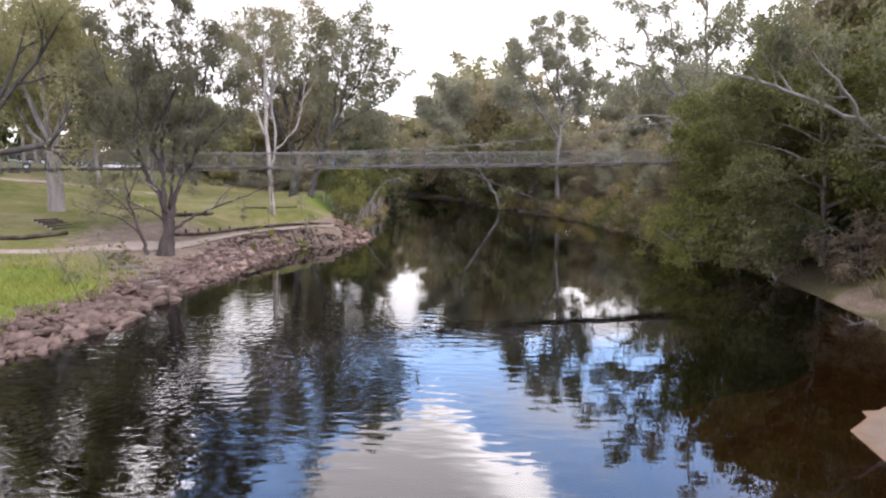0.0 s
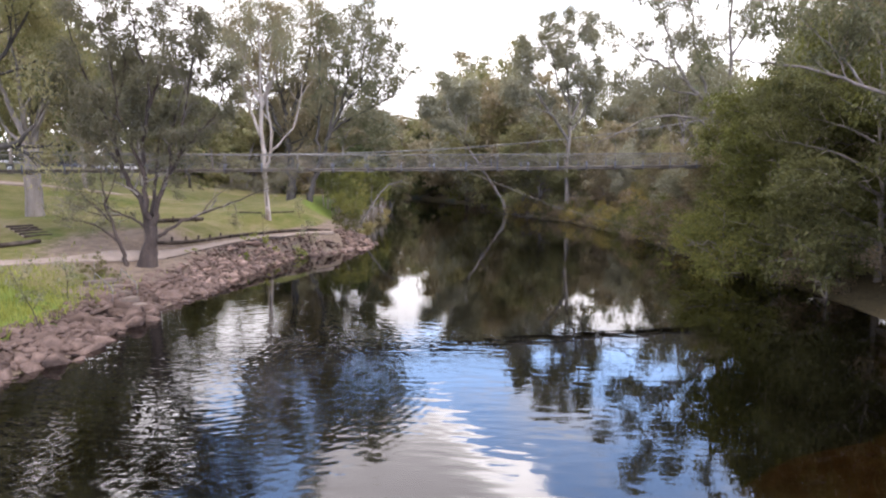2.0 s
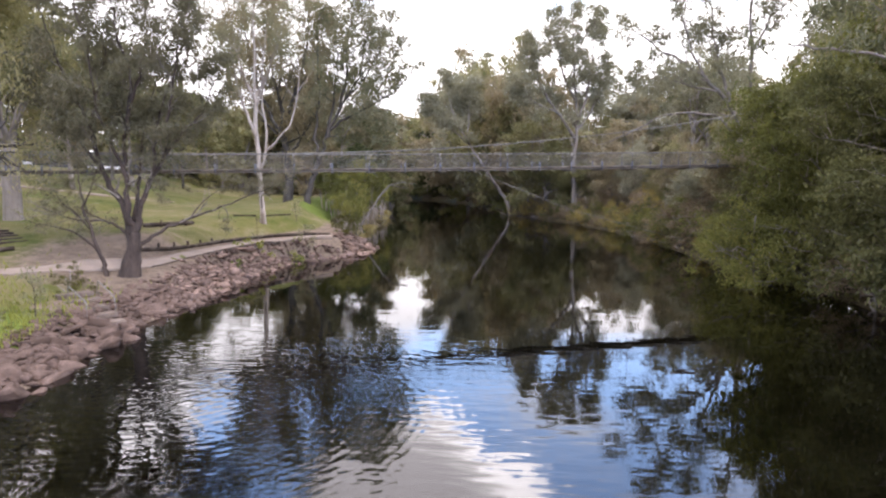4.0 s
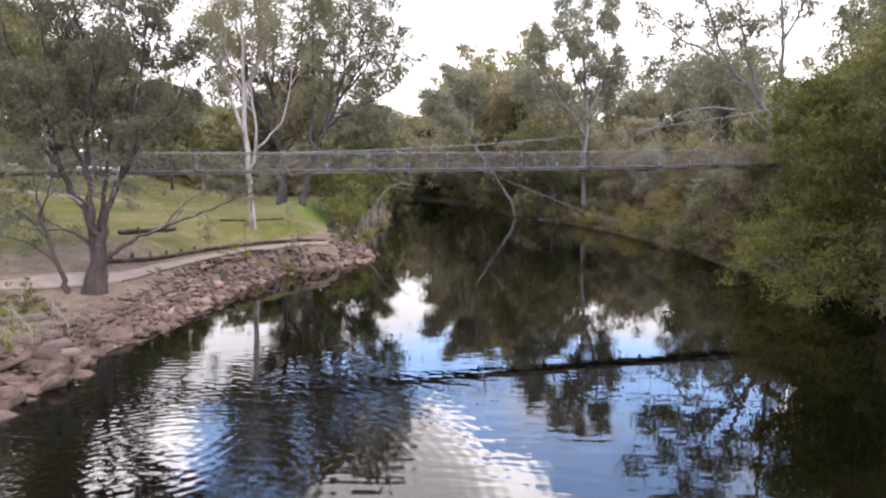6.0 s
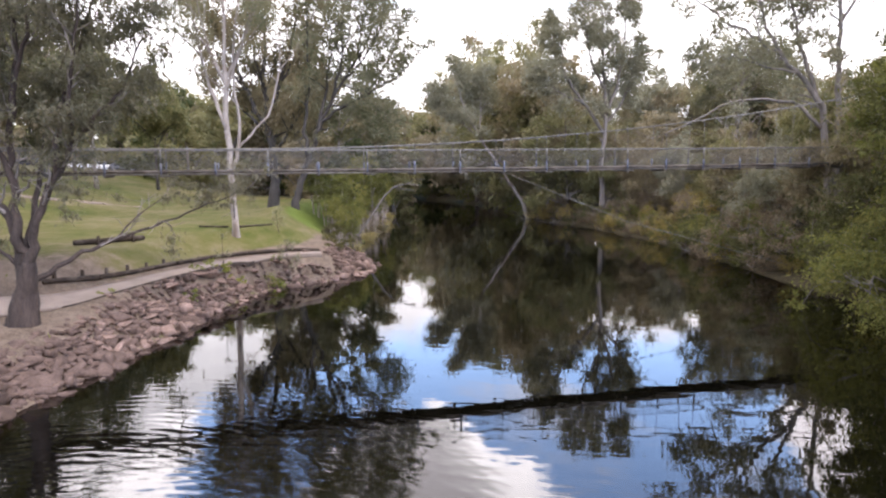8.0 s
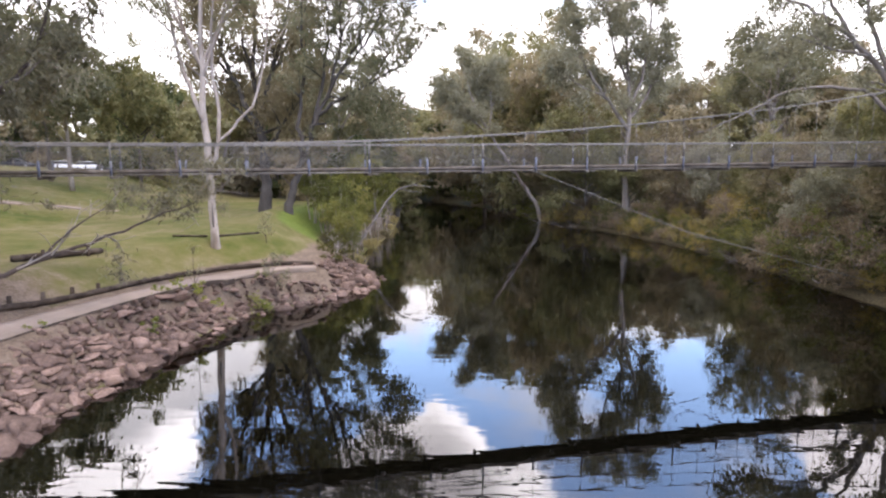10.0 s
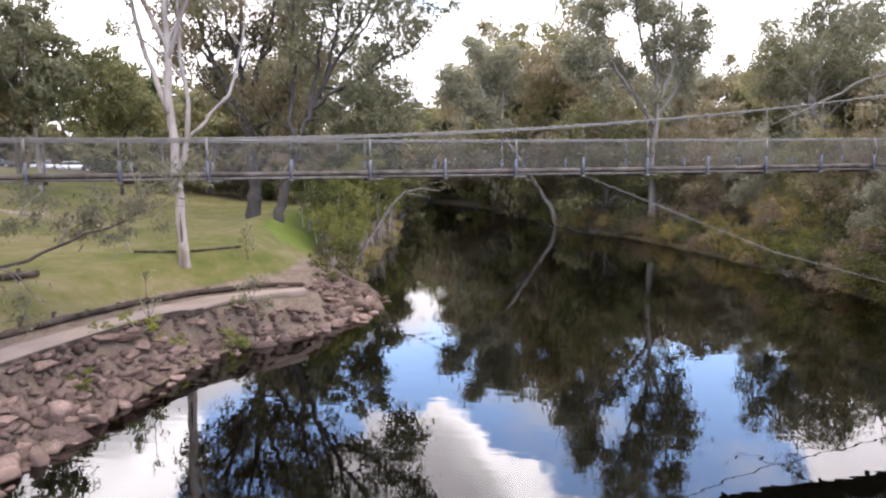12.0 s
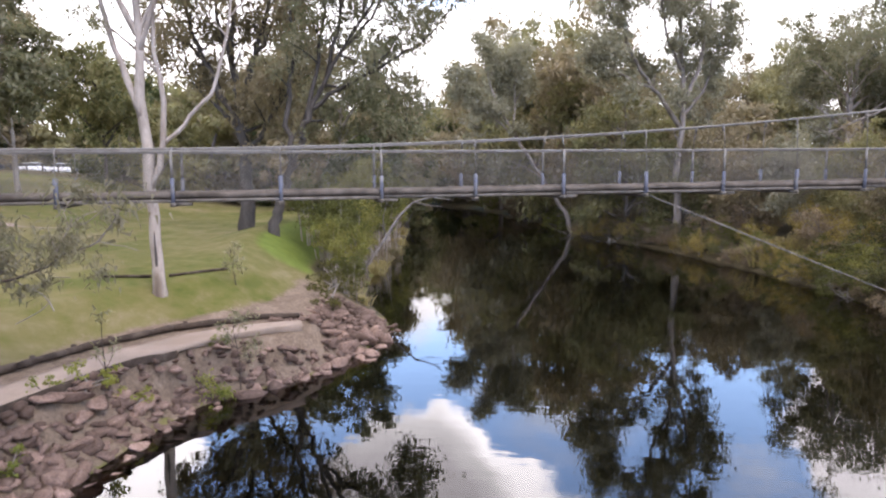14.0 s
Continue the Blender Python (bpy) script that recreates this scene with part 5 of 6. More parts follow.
shrubs = [bush(71, LEAF_BANK, "rounded green shrub hanging over the water's edge"), bush(72, LEAF_SAGE, "grey-green shrub at the water's edge"), bush(73, LEAF_RUSSET, "twiggy grey-brown shrub at the water's edge")]
scatter(shrubs, [(25.6, -6.5, 4.6), (26.0, -11.0, 5.0), (28.6, -14.6, 3.2), (26.0, -0.5, 4.4), (25.6, 5.0, 4.0), (23.8, 10.0, 3.6), (23.4, 14.5, 3.6), (22.8, 19.5, 2.6), (25.5, 17.5, 3.6), (22.0, 26.5, 2.2),
                 (24.5, 24.0, 3.4), (23.6, 30.5, 3.0), (19.6, 38.5, 2.2), (16.4, 44.6, 2.4), (13.2, 50.5, 2.2), (8.0, 61, 3.2), (6.0, 72, 3.4), (3.0, 84, 3.6),
                 (24.6, 7.6, 3.2), (23.0, 12, 2.8), (22.6, 16.4, 3.0), (21.4, 22.5, 2.0), (20.6, 31.5, 1.8), (15.0, 47.2, 1.7), (9.2, 58.6, 2), (7.6, 66, 2.4), (4.8, 78, 2.8), (24.6, 2.2, 3), (25.6, -3.6, 3.2), (26.4, -9, 3), (-2, 97, 3.6), (-11, 111, 3.6), (-20, 122, 3.6), (29.0, -6, 6), (27.5, 8.5, 4.6)], 2)
gold = [bush(75, LEAF_GOLD, "golden-brown dry bush on the far bank"), bush(76, LEAF_RUSSET, "brown dead-looking bush on the far bank")]
scatter(gold, [(10.9, 53.4, 2.0), (13.8, 52.4, 2.6), (12.3, 51.4, 1.8), (20.4, 39.4, 2.6), (21.4, 36.6, 2.0), (22.2, 38.6, 2.8), (24.6, 33.4, 3.0), (18.8, 41.4, 2.4), (24.4, 28.0, 2.6), (23.6, 26.0, 2.0)], 15)
fringe_at, fringe_dir = along([p for p in SHORE_R if 5 <= p[1] <= 60], 1.9)
rng_f = np.random.default_rng(77)
fringe = [(x + rng_f.uniform(0.2, 1.1), y + rng_f.uniform(-0.4, 0.8), rng_f.uniform(1.1, 2.1)) for x, y in fringe_at]
scatter([gold[0], shrubs[2], gold[1], shrubs[1], gold[0], shrubs[0]], fringe, 16)
lime = [bush(74, LEAF_LIME, "bright yellow-green bush hanging over the water", BARK_GREY, 0.125, 80)]
scatter(lime, [(23.4, -3.4, 5.2), (23.0, 24.0, 2.6), (22.8, 21.5, 2.2), (26.2, 1.4, 3.8), (21.0, 35.2, 1.6), (11.9, 54.6, 2.4), (15.4, 49.0, 2.0)], 12)
# tall trees behind
gums = [(tufted("gum_tree", 81, auto_stems(81, 18, 9, 0.38, 10, kids=7, spire=0.9), BARK_GREY, LEAF_BROWN, "tall eucalypt with a brownish open crown in the riverside wood", tuft=1.15, flat=0.75, density=15, size=0.46, reach=2.4, twigs=2, coarse=True), 16.5),
        (tufted("gum_tree", 83, auto_stems(83, 18, 9, 0.38, 10, kids=7, spire=0.9), BARK_DARK, LEAF_OLIVE, "tall olive-green eucalypt in the riverside wood", tuft=1.15, flat=0.75, density=15, size=0.46, reach=2.4, twigs=2, coarse=True), 16.5),
        (tufted("gum_tree", 85, auto_stems(85, 18, 9, 0.42, 9, kids=7, spire=0.9), BARK_PALE, LEAF_GUM, "tall pale-limbed eucalypt with a grey-green crown", tuft=1.1, flat=0.75, density=15, size=0.46, reach=2.4, twigs=2, coarse=True), 16.5)]
fill = [(leafy_tree("wood_tree", 91, 11, 8, LEAF_OLIVE, "bushy olive-green tree in the riverside wood", lumps=30, size=0.54, density=8.0, fuzz=0.15), 11),
        (leafy_tree("wood_tree", 92, 11, 8, LEAF_BROWN, "bushy brownish tree in the riverside wood", lumps=30, size=0.54, density=8.0, fuzz=0.15), 11),
        (leafy_tree("wood_tree", 93, 11, 8, LEAF_DARK, "dark bushy tree in the riverside wood", lumps=30, size=0.54, density=8.0, fuzz=0.15), 11)]
airy = [(tufted("gum_tree", 87, auto_stems(87, 20, 9, 0.35, 11, kids=7, spire=1.0), BARK_PALE, LEAF_GUM, "tall slender eucalypt with a sparse grey-green crown", tuft=0.95, flat=0.85, density=24, size=0.26, reach=2.4, twigs=3, slim=0.38, droop=1.0), 20)]
scatter(airy, [(35, -3, 20), (38, -9, 22), (42, -18, 21), (34.5, 6, 20), (38, 17, 19), (33.5, 49, 23), (36.5, 53, 21)], 13)
scatter(gums, [(43, 22, 14), (40, 50, 13), (44, 5, 18), (46, -10, 19), (47, 36, 13)], 3)


def crown_tree():
    """The tallest tree over the footbridge, a grey trunk under a wide head."""
    S = [([(0, 0, -0.5), (-0.1, 0, 3), (-0.2, 0, 7), (0.1, 0, 12), (-0.2, 0.2, 17), (-0.4, 0.2, 21), (-0.6, 0.2, 25.5)], 0.42, 0.05, 14),
         ([(0, 0, 10), (-2.0, 0.3, 13), (-4.0, 0.5, 16.0), (-5.4, 0.5, 19.5), (-5.8, 0.6, 22)], 0.24, 0.04, 13),
         ([(0.1, 0, 12), (1.2, -0.3, 15), (1.8, -0.5, 18.5), (2.0, -0.4, 22.0), (2.2, -0.4, 25.0)], 0.22, 0.04, 13),
         ([(0, 0, 11), (1.6, 0.4, 13), (2.8, 0.8, 15.6), (3.4, 1.0, 18.2)], 0.2, 0.04, 11),
         ([(-0.1, 0.1, 15), (-1.6, -1.0, 18), (-2.4, -1.6, 21), (-2.6, -1.8, 24.5)], 0.17, 0.03, 12),
         ([(-2.4, 0.4, 13.6), (-5.0, -0.4, 14.6), (-7.2, -0.8, 16.4)], 0.12, 0.03, 10)]
    ob = tufted("gum_tree", 84, S, BARK_GREY, LEAF_GREYGUM, "tall grey-trunked eucalypt with a broad grey-green head", tuft=1.2, flat=0.75, density=30, size=0.3, reach=2.6, twigs=4, bare_below=9.0)
    put(ob, 17.5, 44.5)


def twin_gum():
    """Two tall trunks from one foot: one upright, one leaning out with a long bare limb."""
    S = [([(1.2, 0, -0.5), (0.9, 0, 4), (0.7, 0, 9), (0.5, 0, 14), (0.3, 0, 19), (0.5, 0, 24)], 0.34, 0.05, 11),
         ([(0.6, 0, -0.5), (0.3, 0, 4), (-0.3, 0, 8.5), (-1.2, 0, 10.4), (-3.2, 0, 12.6), (-5.3, 0, 14.0), (-7.6, 0, 15.4), (-9.2, 0, 16.6)], 0.32, 0.04, 14),
         ([(-0.6, 0, 9.3), (-1.6, 0.2, 12.5), (-2.6, 0.2, 16.0), (-3.2, 0.2, 20.0)], 0.2, 0.04, 12),
         ([(-3.2, 0, 12.6), (-4.4, 0.3, 15.2), (-5.4, 0.3, 18.4), (-6.8, 0.3, 21.0)], 0.14, 0.03, 12),
         ([(-2.0, 0, 11.4), (-4.4, -0.4, 11.8), (-6.6, -0.6, 12.6), (-8.4, -0.6, 12.4)], 0.1, 0.03, 10),
         ([(0.4, 0, 14.5), (1.8, 0.2, 17), (3.0, 0.2, 20.5)], 0.14, 0.03, 10),
         ([(-0.3, 0, 7.6), (-2.4, -0.2, 9.4), (-6.0, -0.4, 9.5), (-8.6, -0.5, 8.5), (-11.0, -0.6, 7.3)], 0.15, 0.03, 2)]
    ob = tufted("gum_tree", 86, S, BARK_GREY, LEAF_GREYGUM, "twin-trunked grey gum with a long bare limb over the river", tuft=0.95, flat=0.75, density=24, size=0.25, reach=2.2, twigs=4, bare_below=8.0)
    put(ob, 28.8, 16.0)


def leaning_gum():
    """A gum that leans far out over the water from the bank."""
    S = [([(0, 0, -0.4), (-1.0, 0, 2.4), (-3.4, -0.5, 6.0), (-6.6, -1.0, 11.0), (-8.6, -0.4, 14.5), (-9.8, 0.4, 18.0), (-10.6, 0.8, 20.6)], 0.3, 0.04, 11),
         ([(-6.2, -1.0, 10.4), (-8.6, -0.4, 12.6), (-11.2, 0, 14.6), (-12.8, 0.2, 17.0)], 0.13, 0.03, 10),
         ([(-6.8, -0.9, 11.4), (-6.6, 0.2, 14.4), (-6.6, 0.8, 17.0), (-6.0, 0.8, 19.4)], 0.13, 0.03, 10),
         ([(-3.4, -0.5, 6.0), (-5.4, -1.6, 7.4), (-8.2, -2.4, 8.4)], 0.09, 0.02, 3)]
    ob = tufted("gum_tree", 88, S, BARK_PALE, LEAF_GREYGUM, "pale gum leaning far out over the river", tuft=1.2, flat=0.75, density=38, size=0.32, reach=2.4, twigs=4, bare_below=9.5)
    put(ob, 9.2, 57.0)


crown_tree()
twin_gum()
leaning_gum()
# fine-leaved layered trees that fill the wood down to the bank
wispy = [(tufted("she_oak", 191, auto_stems(191, 16, 11, 0.1, 15, kids=7), BARK_GREY, LEAF_BROWN, "olive-brown fine-leaved tree in the riverside wood", tuft=1.25, flat=0.6, density=9.5, size=0.47, reach=2.6, twigs=3, slim=0.38, droop=1.1, coarse=True), 16),
         (tufted("she_oak", 192, auto_stems(192, 16, 11, 0.1, 15, kids=7), BARK_GREY, LEAF_OLIVE, "olive-green fine-leaved tree in the riverside wood", tuft=1.25, flat=0.6, density=9.5, size=0.47, reach=2.6, twigs=3, slim=0.38, droop=1.1, coarse=True), 16),
         (tufted("she_oak", 193, auto_stems(193, 16, 10, 0.16, 14, kids=7), BARK_PALE, LEAF_GREYGUM, "grey-green fine-leaved tree in the riverside wood", tuft=1.2, flat=0.6, density=9.5, size=0.47, reach=2.5, twigs=3, slim=0.38, droop=1.1, coarse=True), 16)]
scatter(wispy, [(20.5, 47.5, 11), (14.0, 51, 15), (16.5, 55, 12), (11.5, 61, 22.5), (8.0, 70, 25.5), (4.0, 80, 27), (0.0, 93, 28), (-7, 110, 25),
                (24.5, 41, 7.5), (29, 38, 8), (27, 33, 7.5), (33, 28, 11), (26.5, 25, 8), (30.5, 21, 10), (25.6, 18.5, 6.5), (27.5, 10.5, 8.5), (31.5, 12, 10), (24.5, 36.5, 7.5), (21.8, 41.0, 8), (18.2, 46.2, 9), (13.4, 54.4, 9), (9.8, 64, 10), (7, 75, 11), (3.2, 87, 11),
                (34.5, -6, 18), (34, 1, 17), (36, -14, 18), (37.5, -9, 20), (39, -20, 18), (36.5, 7, 14), (41, -25, 15), (31, 116, 22), (37, 112, 23), (43, 108, 22), (49, 104, 23), (56, 98, 22), (62, 92, 22), (40, 124, 25), (52, 114, 25)], 14)
scatter(fill, [(32, 20, 10), (25, 51, 11), (9, 102, 12), (-4, 106, 11),
               (1, 115, 12), (-14, 120, 11), (-10, 132, 13), (-26, 131, 11), (-40, 140, 12), (-22, 146, 13), (48, 22, 13), (44, -22, 12), (37, -22, 10), (38, 44, 12), (-8, 114, 18), (-14, 123, 19), (-21, 129, 20), (-3, 119, 19), (3, 110, 18), (-29, 135, 20), (-37, 139, 20), (-46, 145, 20), (-12, 141, 20), (0, 130, 20), (-24, 143, 20), (8, 118, 17), (14, 108, 16), (4, 122, 17), (-14, 128, 17), (-6, 136, 18), (13, 100, 16), (50, 48, 14), (16, 92, 14), (22, 90, 14)], 4)
# far side of the park
scatter(gums, [(-22, 52, 17), (-30, 60, 15), (-15, 48, 16), (-14, 66, 17), (-40, 66, 12), (-72, 56, 18), (-84, 50, 18), (-95, 44, 18), (-58, 36, 16),
               (-104, 30, 18), (-70, 34, 17), (-35.5, 30, 16), (-40, 33, 14), (-33.5, 38, 13), (-34, 17.5, 17), (-41, 12, 18), (-46, 25, 17), (-52, 12, 17)], 5)
scatter(fill, [(-46, 64, 14), (-38, 70, 14), (-80, 52, 14), (-33, 55, 13), (-28, 60, 14), (-41, 52, 13), (-35, 48, 9), (-44, 66, 11), (-13, 58, 9), (-17, 72, 10), (-20, 60, 9), (-26, 70, 10), (-33, 72, 10), (-42, 76, 11), (-52, 72, 11), (-60, 74, 11), (-76, 64, 11), (-86, 60, 11), (-94, 54, 11), (-24, 86, 11), (-36, 96, 12), (-56, 100, 12), (-104, 46, 11), (-112, 36, 11),
               (-28, 100, 12), (-42, 104, 12), (-12, 44, 7), (-15, 54, 9), (-20, 48, 8), (-26, 58, 10), (-11, 64, 8), (-14, 80, 11), (-20, 78, 11), (-66, 78, 12), (-78, 76, 12), (-48, 84, 12), (-13, 66, 12), (-16, 74, 13), (-20, 84, 14), (-25, 94, 15), (-31, 100, 15), (-37, 106, 15), (-50, 79, 14), (-56, 81, 14), (-62, 82, 15), (-70, 80, 14), (-76, 79, 14), (-83, 74, 14), (-44, 82, 14), (-38, 88, 14), (-90, 70, 14), (-98, 64, 14), (-34, 84, 16), (-24, 96, 17), (-48, 91, 17), (-64, 86, 17), (-80, 78, 17)], 6)
# unseen trees added behind the camera, to close in the light and water's reflections
scatter(fill, [(-24, -40, 15), (-20, -62, 16), (32, -44, 15), (30, -64, 16), (6, -120, 17), (-10, -125, 17)], 7)


# distant woods that close the horizon all round
def far_woods():
    rng = np.random.default_rng(201)
    lumps = []
    for i in range(300):
        a = rng.uniform(0, 2 * math.pi)
        d = rng.uniform(190, 300)
        x, y = 10 + d * math.cos(a), d * math.sin(a) + 10
        z = 10 + rng.uniform(-2, 7)
        r = rng.uniform(4.5, 8)
        lumps.append((x, y, z, r, r, r * 0.9))
    v, q = clump_crown(rng, lumps, 2.2, 0.44, 0.8, inner=1)
    ob = new("distant_woods", mesh_of("distant_woods", v, q, LEAF_OLIVE))
    tagged(ob, "hazy belt of distant olive-brown trees", "woods", kind="stuff")


far_woods()


# ---- planting on the rock bank and at its point ----
def paperbark(seed, leaf, label):
    """A clump of thin pale stems, leafy only at the top."""
    rng = np.random.default_rng(seed)
    S = []
    for k in range(9):
        a, r = rng.uniform(0, 2 * math.pi), rng.uniform(0.3, 1.9)
        x, y = math.cos(a), math.sin(a)
        b = r * 0.5
        S.append(([(x * b, y * b, -0.3), (x * (b + r * 0.15), y * (b + r * 0.15), 1.5), (x * r * 0.8, y * r * 0.8, 3.0), (x * r, y * r, rng.uniform(4.0, 5.0))], 0.055, 0.015, 7))
    return tufted("paperbark", seed, S, BARK_PALE, leaf, label, tuft=0.5, flat=0.65, density=42, size=0.19, reach=1.0, start=0.62, twigs=2, category="shrub", slim=0.4, twig_bark=BARK_GREY, apart=True, coarse=True), 5


thicket = [paperbark(101, LEAF_LIME, "pale-stemmed paperbark thicket with yellow-green tops"), paperbark(102, LEAF_BANK, "pale-stemmed paperbark thicket with dark green tops")]
scatter(thicket, [(-6.6, 18.5, 3.4), (-8.0, 21.5, 4.2), (-8.8, 26, 4.6), (-7.6, 24.0, 3.8), (-9.5, 31, 4.8), (-8.4, 36, 4.6), (-11, 41, 5.0), (-10.5, 48, 5), (-5.6, 16.4, 2.6), (-7.2, 19.8, 3.6), (-8.2, 28.5, 4.2), (-9.8, 23.5, 4.0), (-6.4, 21.5, 3.0), (-5.0, 15.2, 2.0), (-7.4, 29, 3.6), (-7.6, 33, 3.6), (-7.9, 38, 3.8), (-8.6, 43, 4), (-9.4, 48, 4), (-10.4, 54, 4.4), (-7.0, 25.6, 3.4)], 21)
low = [(leafy_tree("low_shrub", 111, 1.6, 2.0, LEAF_GREEN, "small dark green shrub among the rocks", lumps=12, size=0.1, density=110, category="shrub"), 1.6)]
scatter(low, [(-4.9, 11.3, 1.7), (-5.6, 13.2, 1.5), (-5.9, 15.6, 1.9), (-4.4, 14.0, 1.2), (-10.6, -15.2, 1.1), (-11.4, -13.9, 1.2), (-9.4, -14.9, 0.8), (-9.6, -20.5, 0.8), (-8.0, -21.5, 0.6)], 22)


weeds = [(leafy_tree("weed_clump", 112, 0.6, 1.3, LEAF_LIGHT, "low yellow-green weeds growing between the rocks", lumps=10, size=0.09, density=150, category="weeds"), 0.6)]
scatter(weeds, [(-8.25, 0.0, 0.75), (-7.6, 0.8, 0.6), (-8.9, -0.9, 0.5), (-5.9, 2.4, 0.4), (-7.9, -3.2, 0.5), (-9.9, -6.6, 0.4), (-6.6, 4.3, 0.35)], 24)


def sapling(seed, height, tufts, label, leaf=LEAF_GUM):
    """A thin stem with a few tufts of leaves."""
    rng = np.random.default_rng(seed)
    p, r = limb(rng, (0, 0, -0.2), (0.02, 0, 1), height, 0.022, 0.006, 8, 0.05, 0.05)
    S = [(p, r, 0)]
    tips = []
    for k in range(tufts):
        i = rng.integers(3, 8)
        q, rr = limb(rng, p[i], turned(rng, (0, 0, 1), rng.uniform(0.5, 1.1)), height * rng.uniform(0.15, 0.32), 0.009, 0.004, 4, 0.15, 0.05)
        S.append((q, rr, 0))
        tips += [q[-1], q[-2]]
    wood = Soup()
    for a, b, _ in S:
        wood.tube(a, b, 5)
    root = tagged(new("sapling"), label, "sapling")
    part("stem", wood.mesh("stem", BARK_BROWN), root)
    if tips:
        v, q = leaves(rng, tips, 0.14, 0.13, 16, 0.35, 0.35)
        part("crown", mesh_of("crown", v, q, leaf), root)
    return root


put(sapling(121, 2.9, 11, "thin young gum sapling among the rocks beside the path"), -5.6, 3.6)
put(sapling(122, 2.6, 3, "nearly bare thin sapling stem by the path"), -7.95, 0.4)
put(sapling(123, 1.0, 5, "knee-high green seedling among the rocks", LEAF_LIGHT), -6.3, 2.8)
put(sapling(124, 0.8, 5, "knee-high green seedling among the rocks", LEAF_LIGHT), -5.8, 2.9)
put(sapling(125, 3.0, 9, "thin dark-stemmed sapling at the water's edge"), -7.1, -23.2)
put(sapling(126, 2.2, 9, "young sapling beside the bank steps"), -9.0, -19.2)
put(sapling(127, 2.0, 8, "leafy sapling beside the leaning trees"), -8.3, 9.4)


def dead_branch():
    rng = np.random.default_rng(131)
    root = tagged(new("dead_branch"), "bare bleached branch leaning out over the water", "branch")
    s = Soup()
    main = [(-7.2, 23.6, 0.1), (-6.2, 24.0, 1.4), (-5.2, 24.3, 2.9), (-4.3, 24.5, 4.3), (-3.4, 24.7, 5.2), (-2.2, 24.8, 5.5), (-0.9, 25, 5.3)]
    s.tube(main, [0.12, 0.11, 0.1, 0.085, 0.06, 0.045, 0.02], 7)
    s.tube([(-3.4, 24.7, 5.2), (-2.5, 24.6, 5.0), (-1.5, 24.5, 4.9)], [0.05, 0.035, 0.015], 5)
    s.tube([(-5.2, 24.3, 2.9), (-5.3, 24.2, 4.2), (-5.0, 24.1, 5.2)], [0.05, 0.035, 0.015], 5)
    s.tube([(-2.2, 24.8, 5.5), (-1.4, 24.8, 5.9), (-0.6, 24.8, 5.8)], [0.03, 0.02, 0.01], 5)
    part("limb", s.mesh("limb", DEADWOOD, True), root)


dead_branch()


def leaning_pale_tree():
    S = [([(0, 0, -0.4), (-0.4, 0, 1.4), (-2.2, 0.3, 3.0), (-4.6, 0.6, 4.3), (-6.6, 0.8, 5.4), (-7.7, 0.8, 6.35), (-10.5, 0.8, 7.6), (-13.3, 0.8, 8.4), (-15.0, 0.8, 8.6)], 0.22, 0.025, 11),
         ([(-7.7, 0.8, 6.35), (-8.2, 0.7, 7.4), (-9.4, 0.6, 8.6), (-10.6, 0.6, 10.2)], 0.09, 0.02, 9),
         ([(-5.4, 0.7, 4.7), (-5.6, 0.4, 6.8), (-6.4, 0.2, 9.4), (-7.0, 0.1, 12.0)], 0.13, 0.03, 12),
         ([(-10.5, 0.8, 7.6), (-11.2, 1.2, 8.8), (-12.6, 1.4, 10.2)], 0.06, 0.02, 8),
         ([(-0.6, 0.1, 1.8), (-0.8, 0.3, 6), (-0.6, 0.4, 9.5), (-1.0, 0.2, 13)], 0.22, 0.05, 11)]
    ob = tufted("gum_tree", 141, S, BARK_GREY, LEAF_GUM, "gum tree with a long pale limb leaning over the river", tuft=0.7, flat=0.9, density=34, size=0.2, reach=1.7, twigs=4, slim=0.32, droop=1.1, bare_below=4.0)
    put(ob, 33.6, -19.8)


leaning_pale_tree()


def bare_pole():
    root = tagged(new("dead_tree"), "tall thin pale dead tree at the water's edge", "tree")
    s = Soup()
    s.tube([(0, 0, -0.5), (0.05, 0, 3), (-0.1, 0, 6), (0.1, 0, 9.5)], [0.2, 0.17, 0.14, 0.06], 7)
    s.tube([(-0.1, 0, 5), (-1.2, 0.2, 7), (-2.6, 0.3, 8.2)], [0.08, 0.06, 0.02], 5)
    part("trunk", s.mesh("trunk", DEADWOOD, True), root)
    put(root, 11.6, 53.5)


bare_pole()


def tussock(seed, label, mat, blades=260, height=0.9):
    rng = np.random.default_rng(seed)
    root = tagged(new("grass_tussock"), label, "grass", "tussocks on the bank")
    b = rng.normal(0, 0.35, (blades, 2))
    d = b * 0.7 + rng.normal(0, 0.25, (blades, 2))
    h = height * rng.uniform(0.5, 1.1, blades)
    w = rng.uniform(0.015, 0.035, blades)
    a = rng.uniform(0, math.pi, blades)
    side = np.stack([np.cos(a), np.sin(a), np.zeros(blades)], 1) * w[:, None]
    p0 = np.column_stack([b, np.full(blades, -0.1)])
    p1 = np.column_stack([b + d * 0.4, h * 0.7])
    p2 = np.column_stack([b + d, h])
    v = np.stack([p0 - side, p0 + side, p1 + side * 0.8, p1 - side * 0.8, p2], 1).reshape(-1, 3)
    i = np.arange(blades)[:, None] * 5
    part("tuft", mesh_of("tuft", v, [i + np.array([[0, 1, 2, 3]]), i + np.array([[3, 2, 4]])], mat), root)
    return root


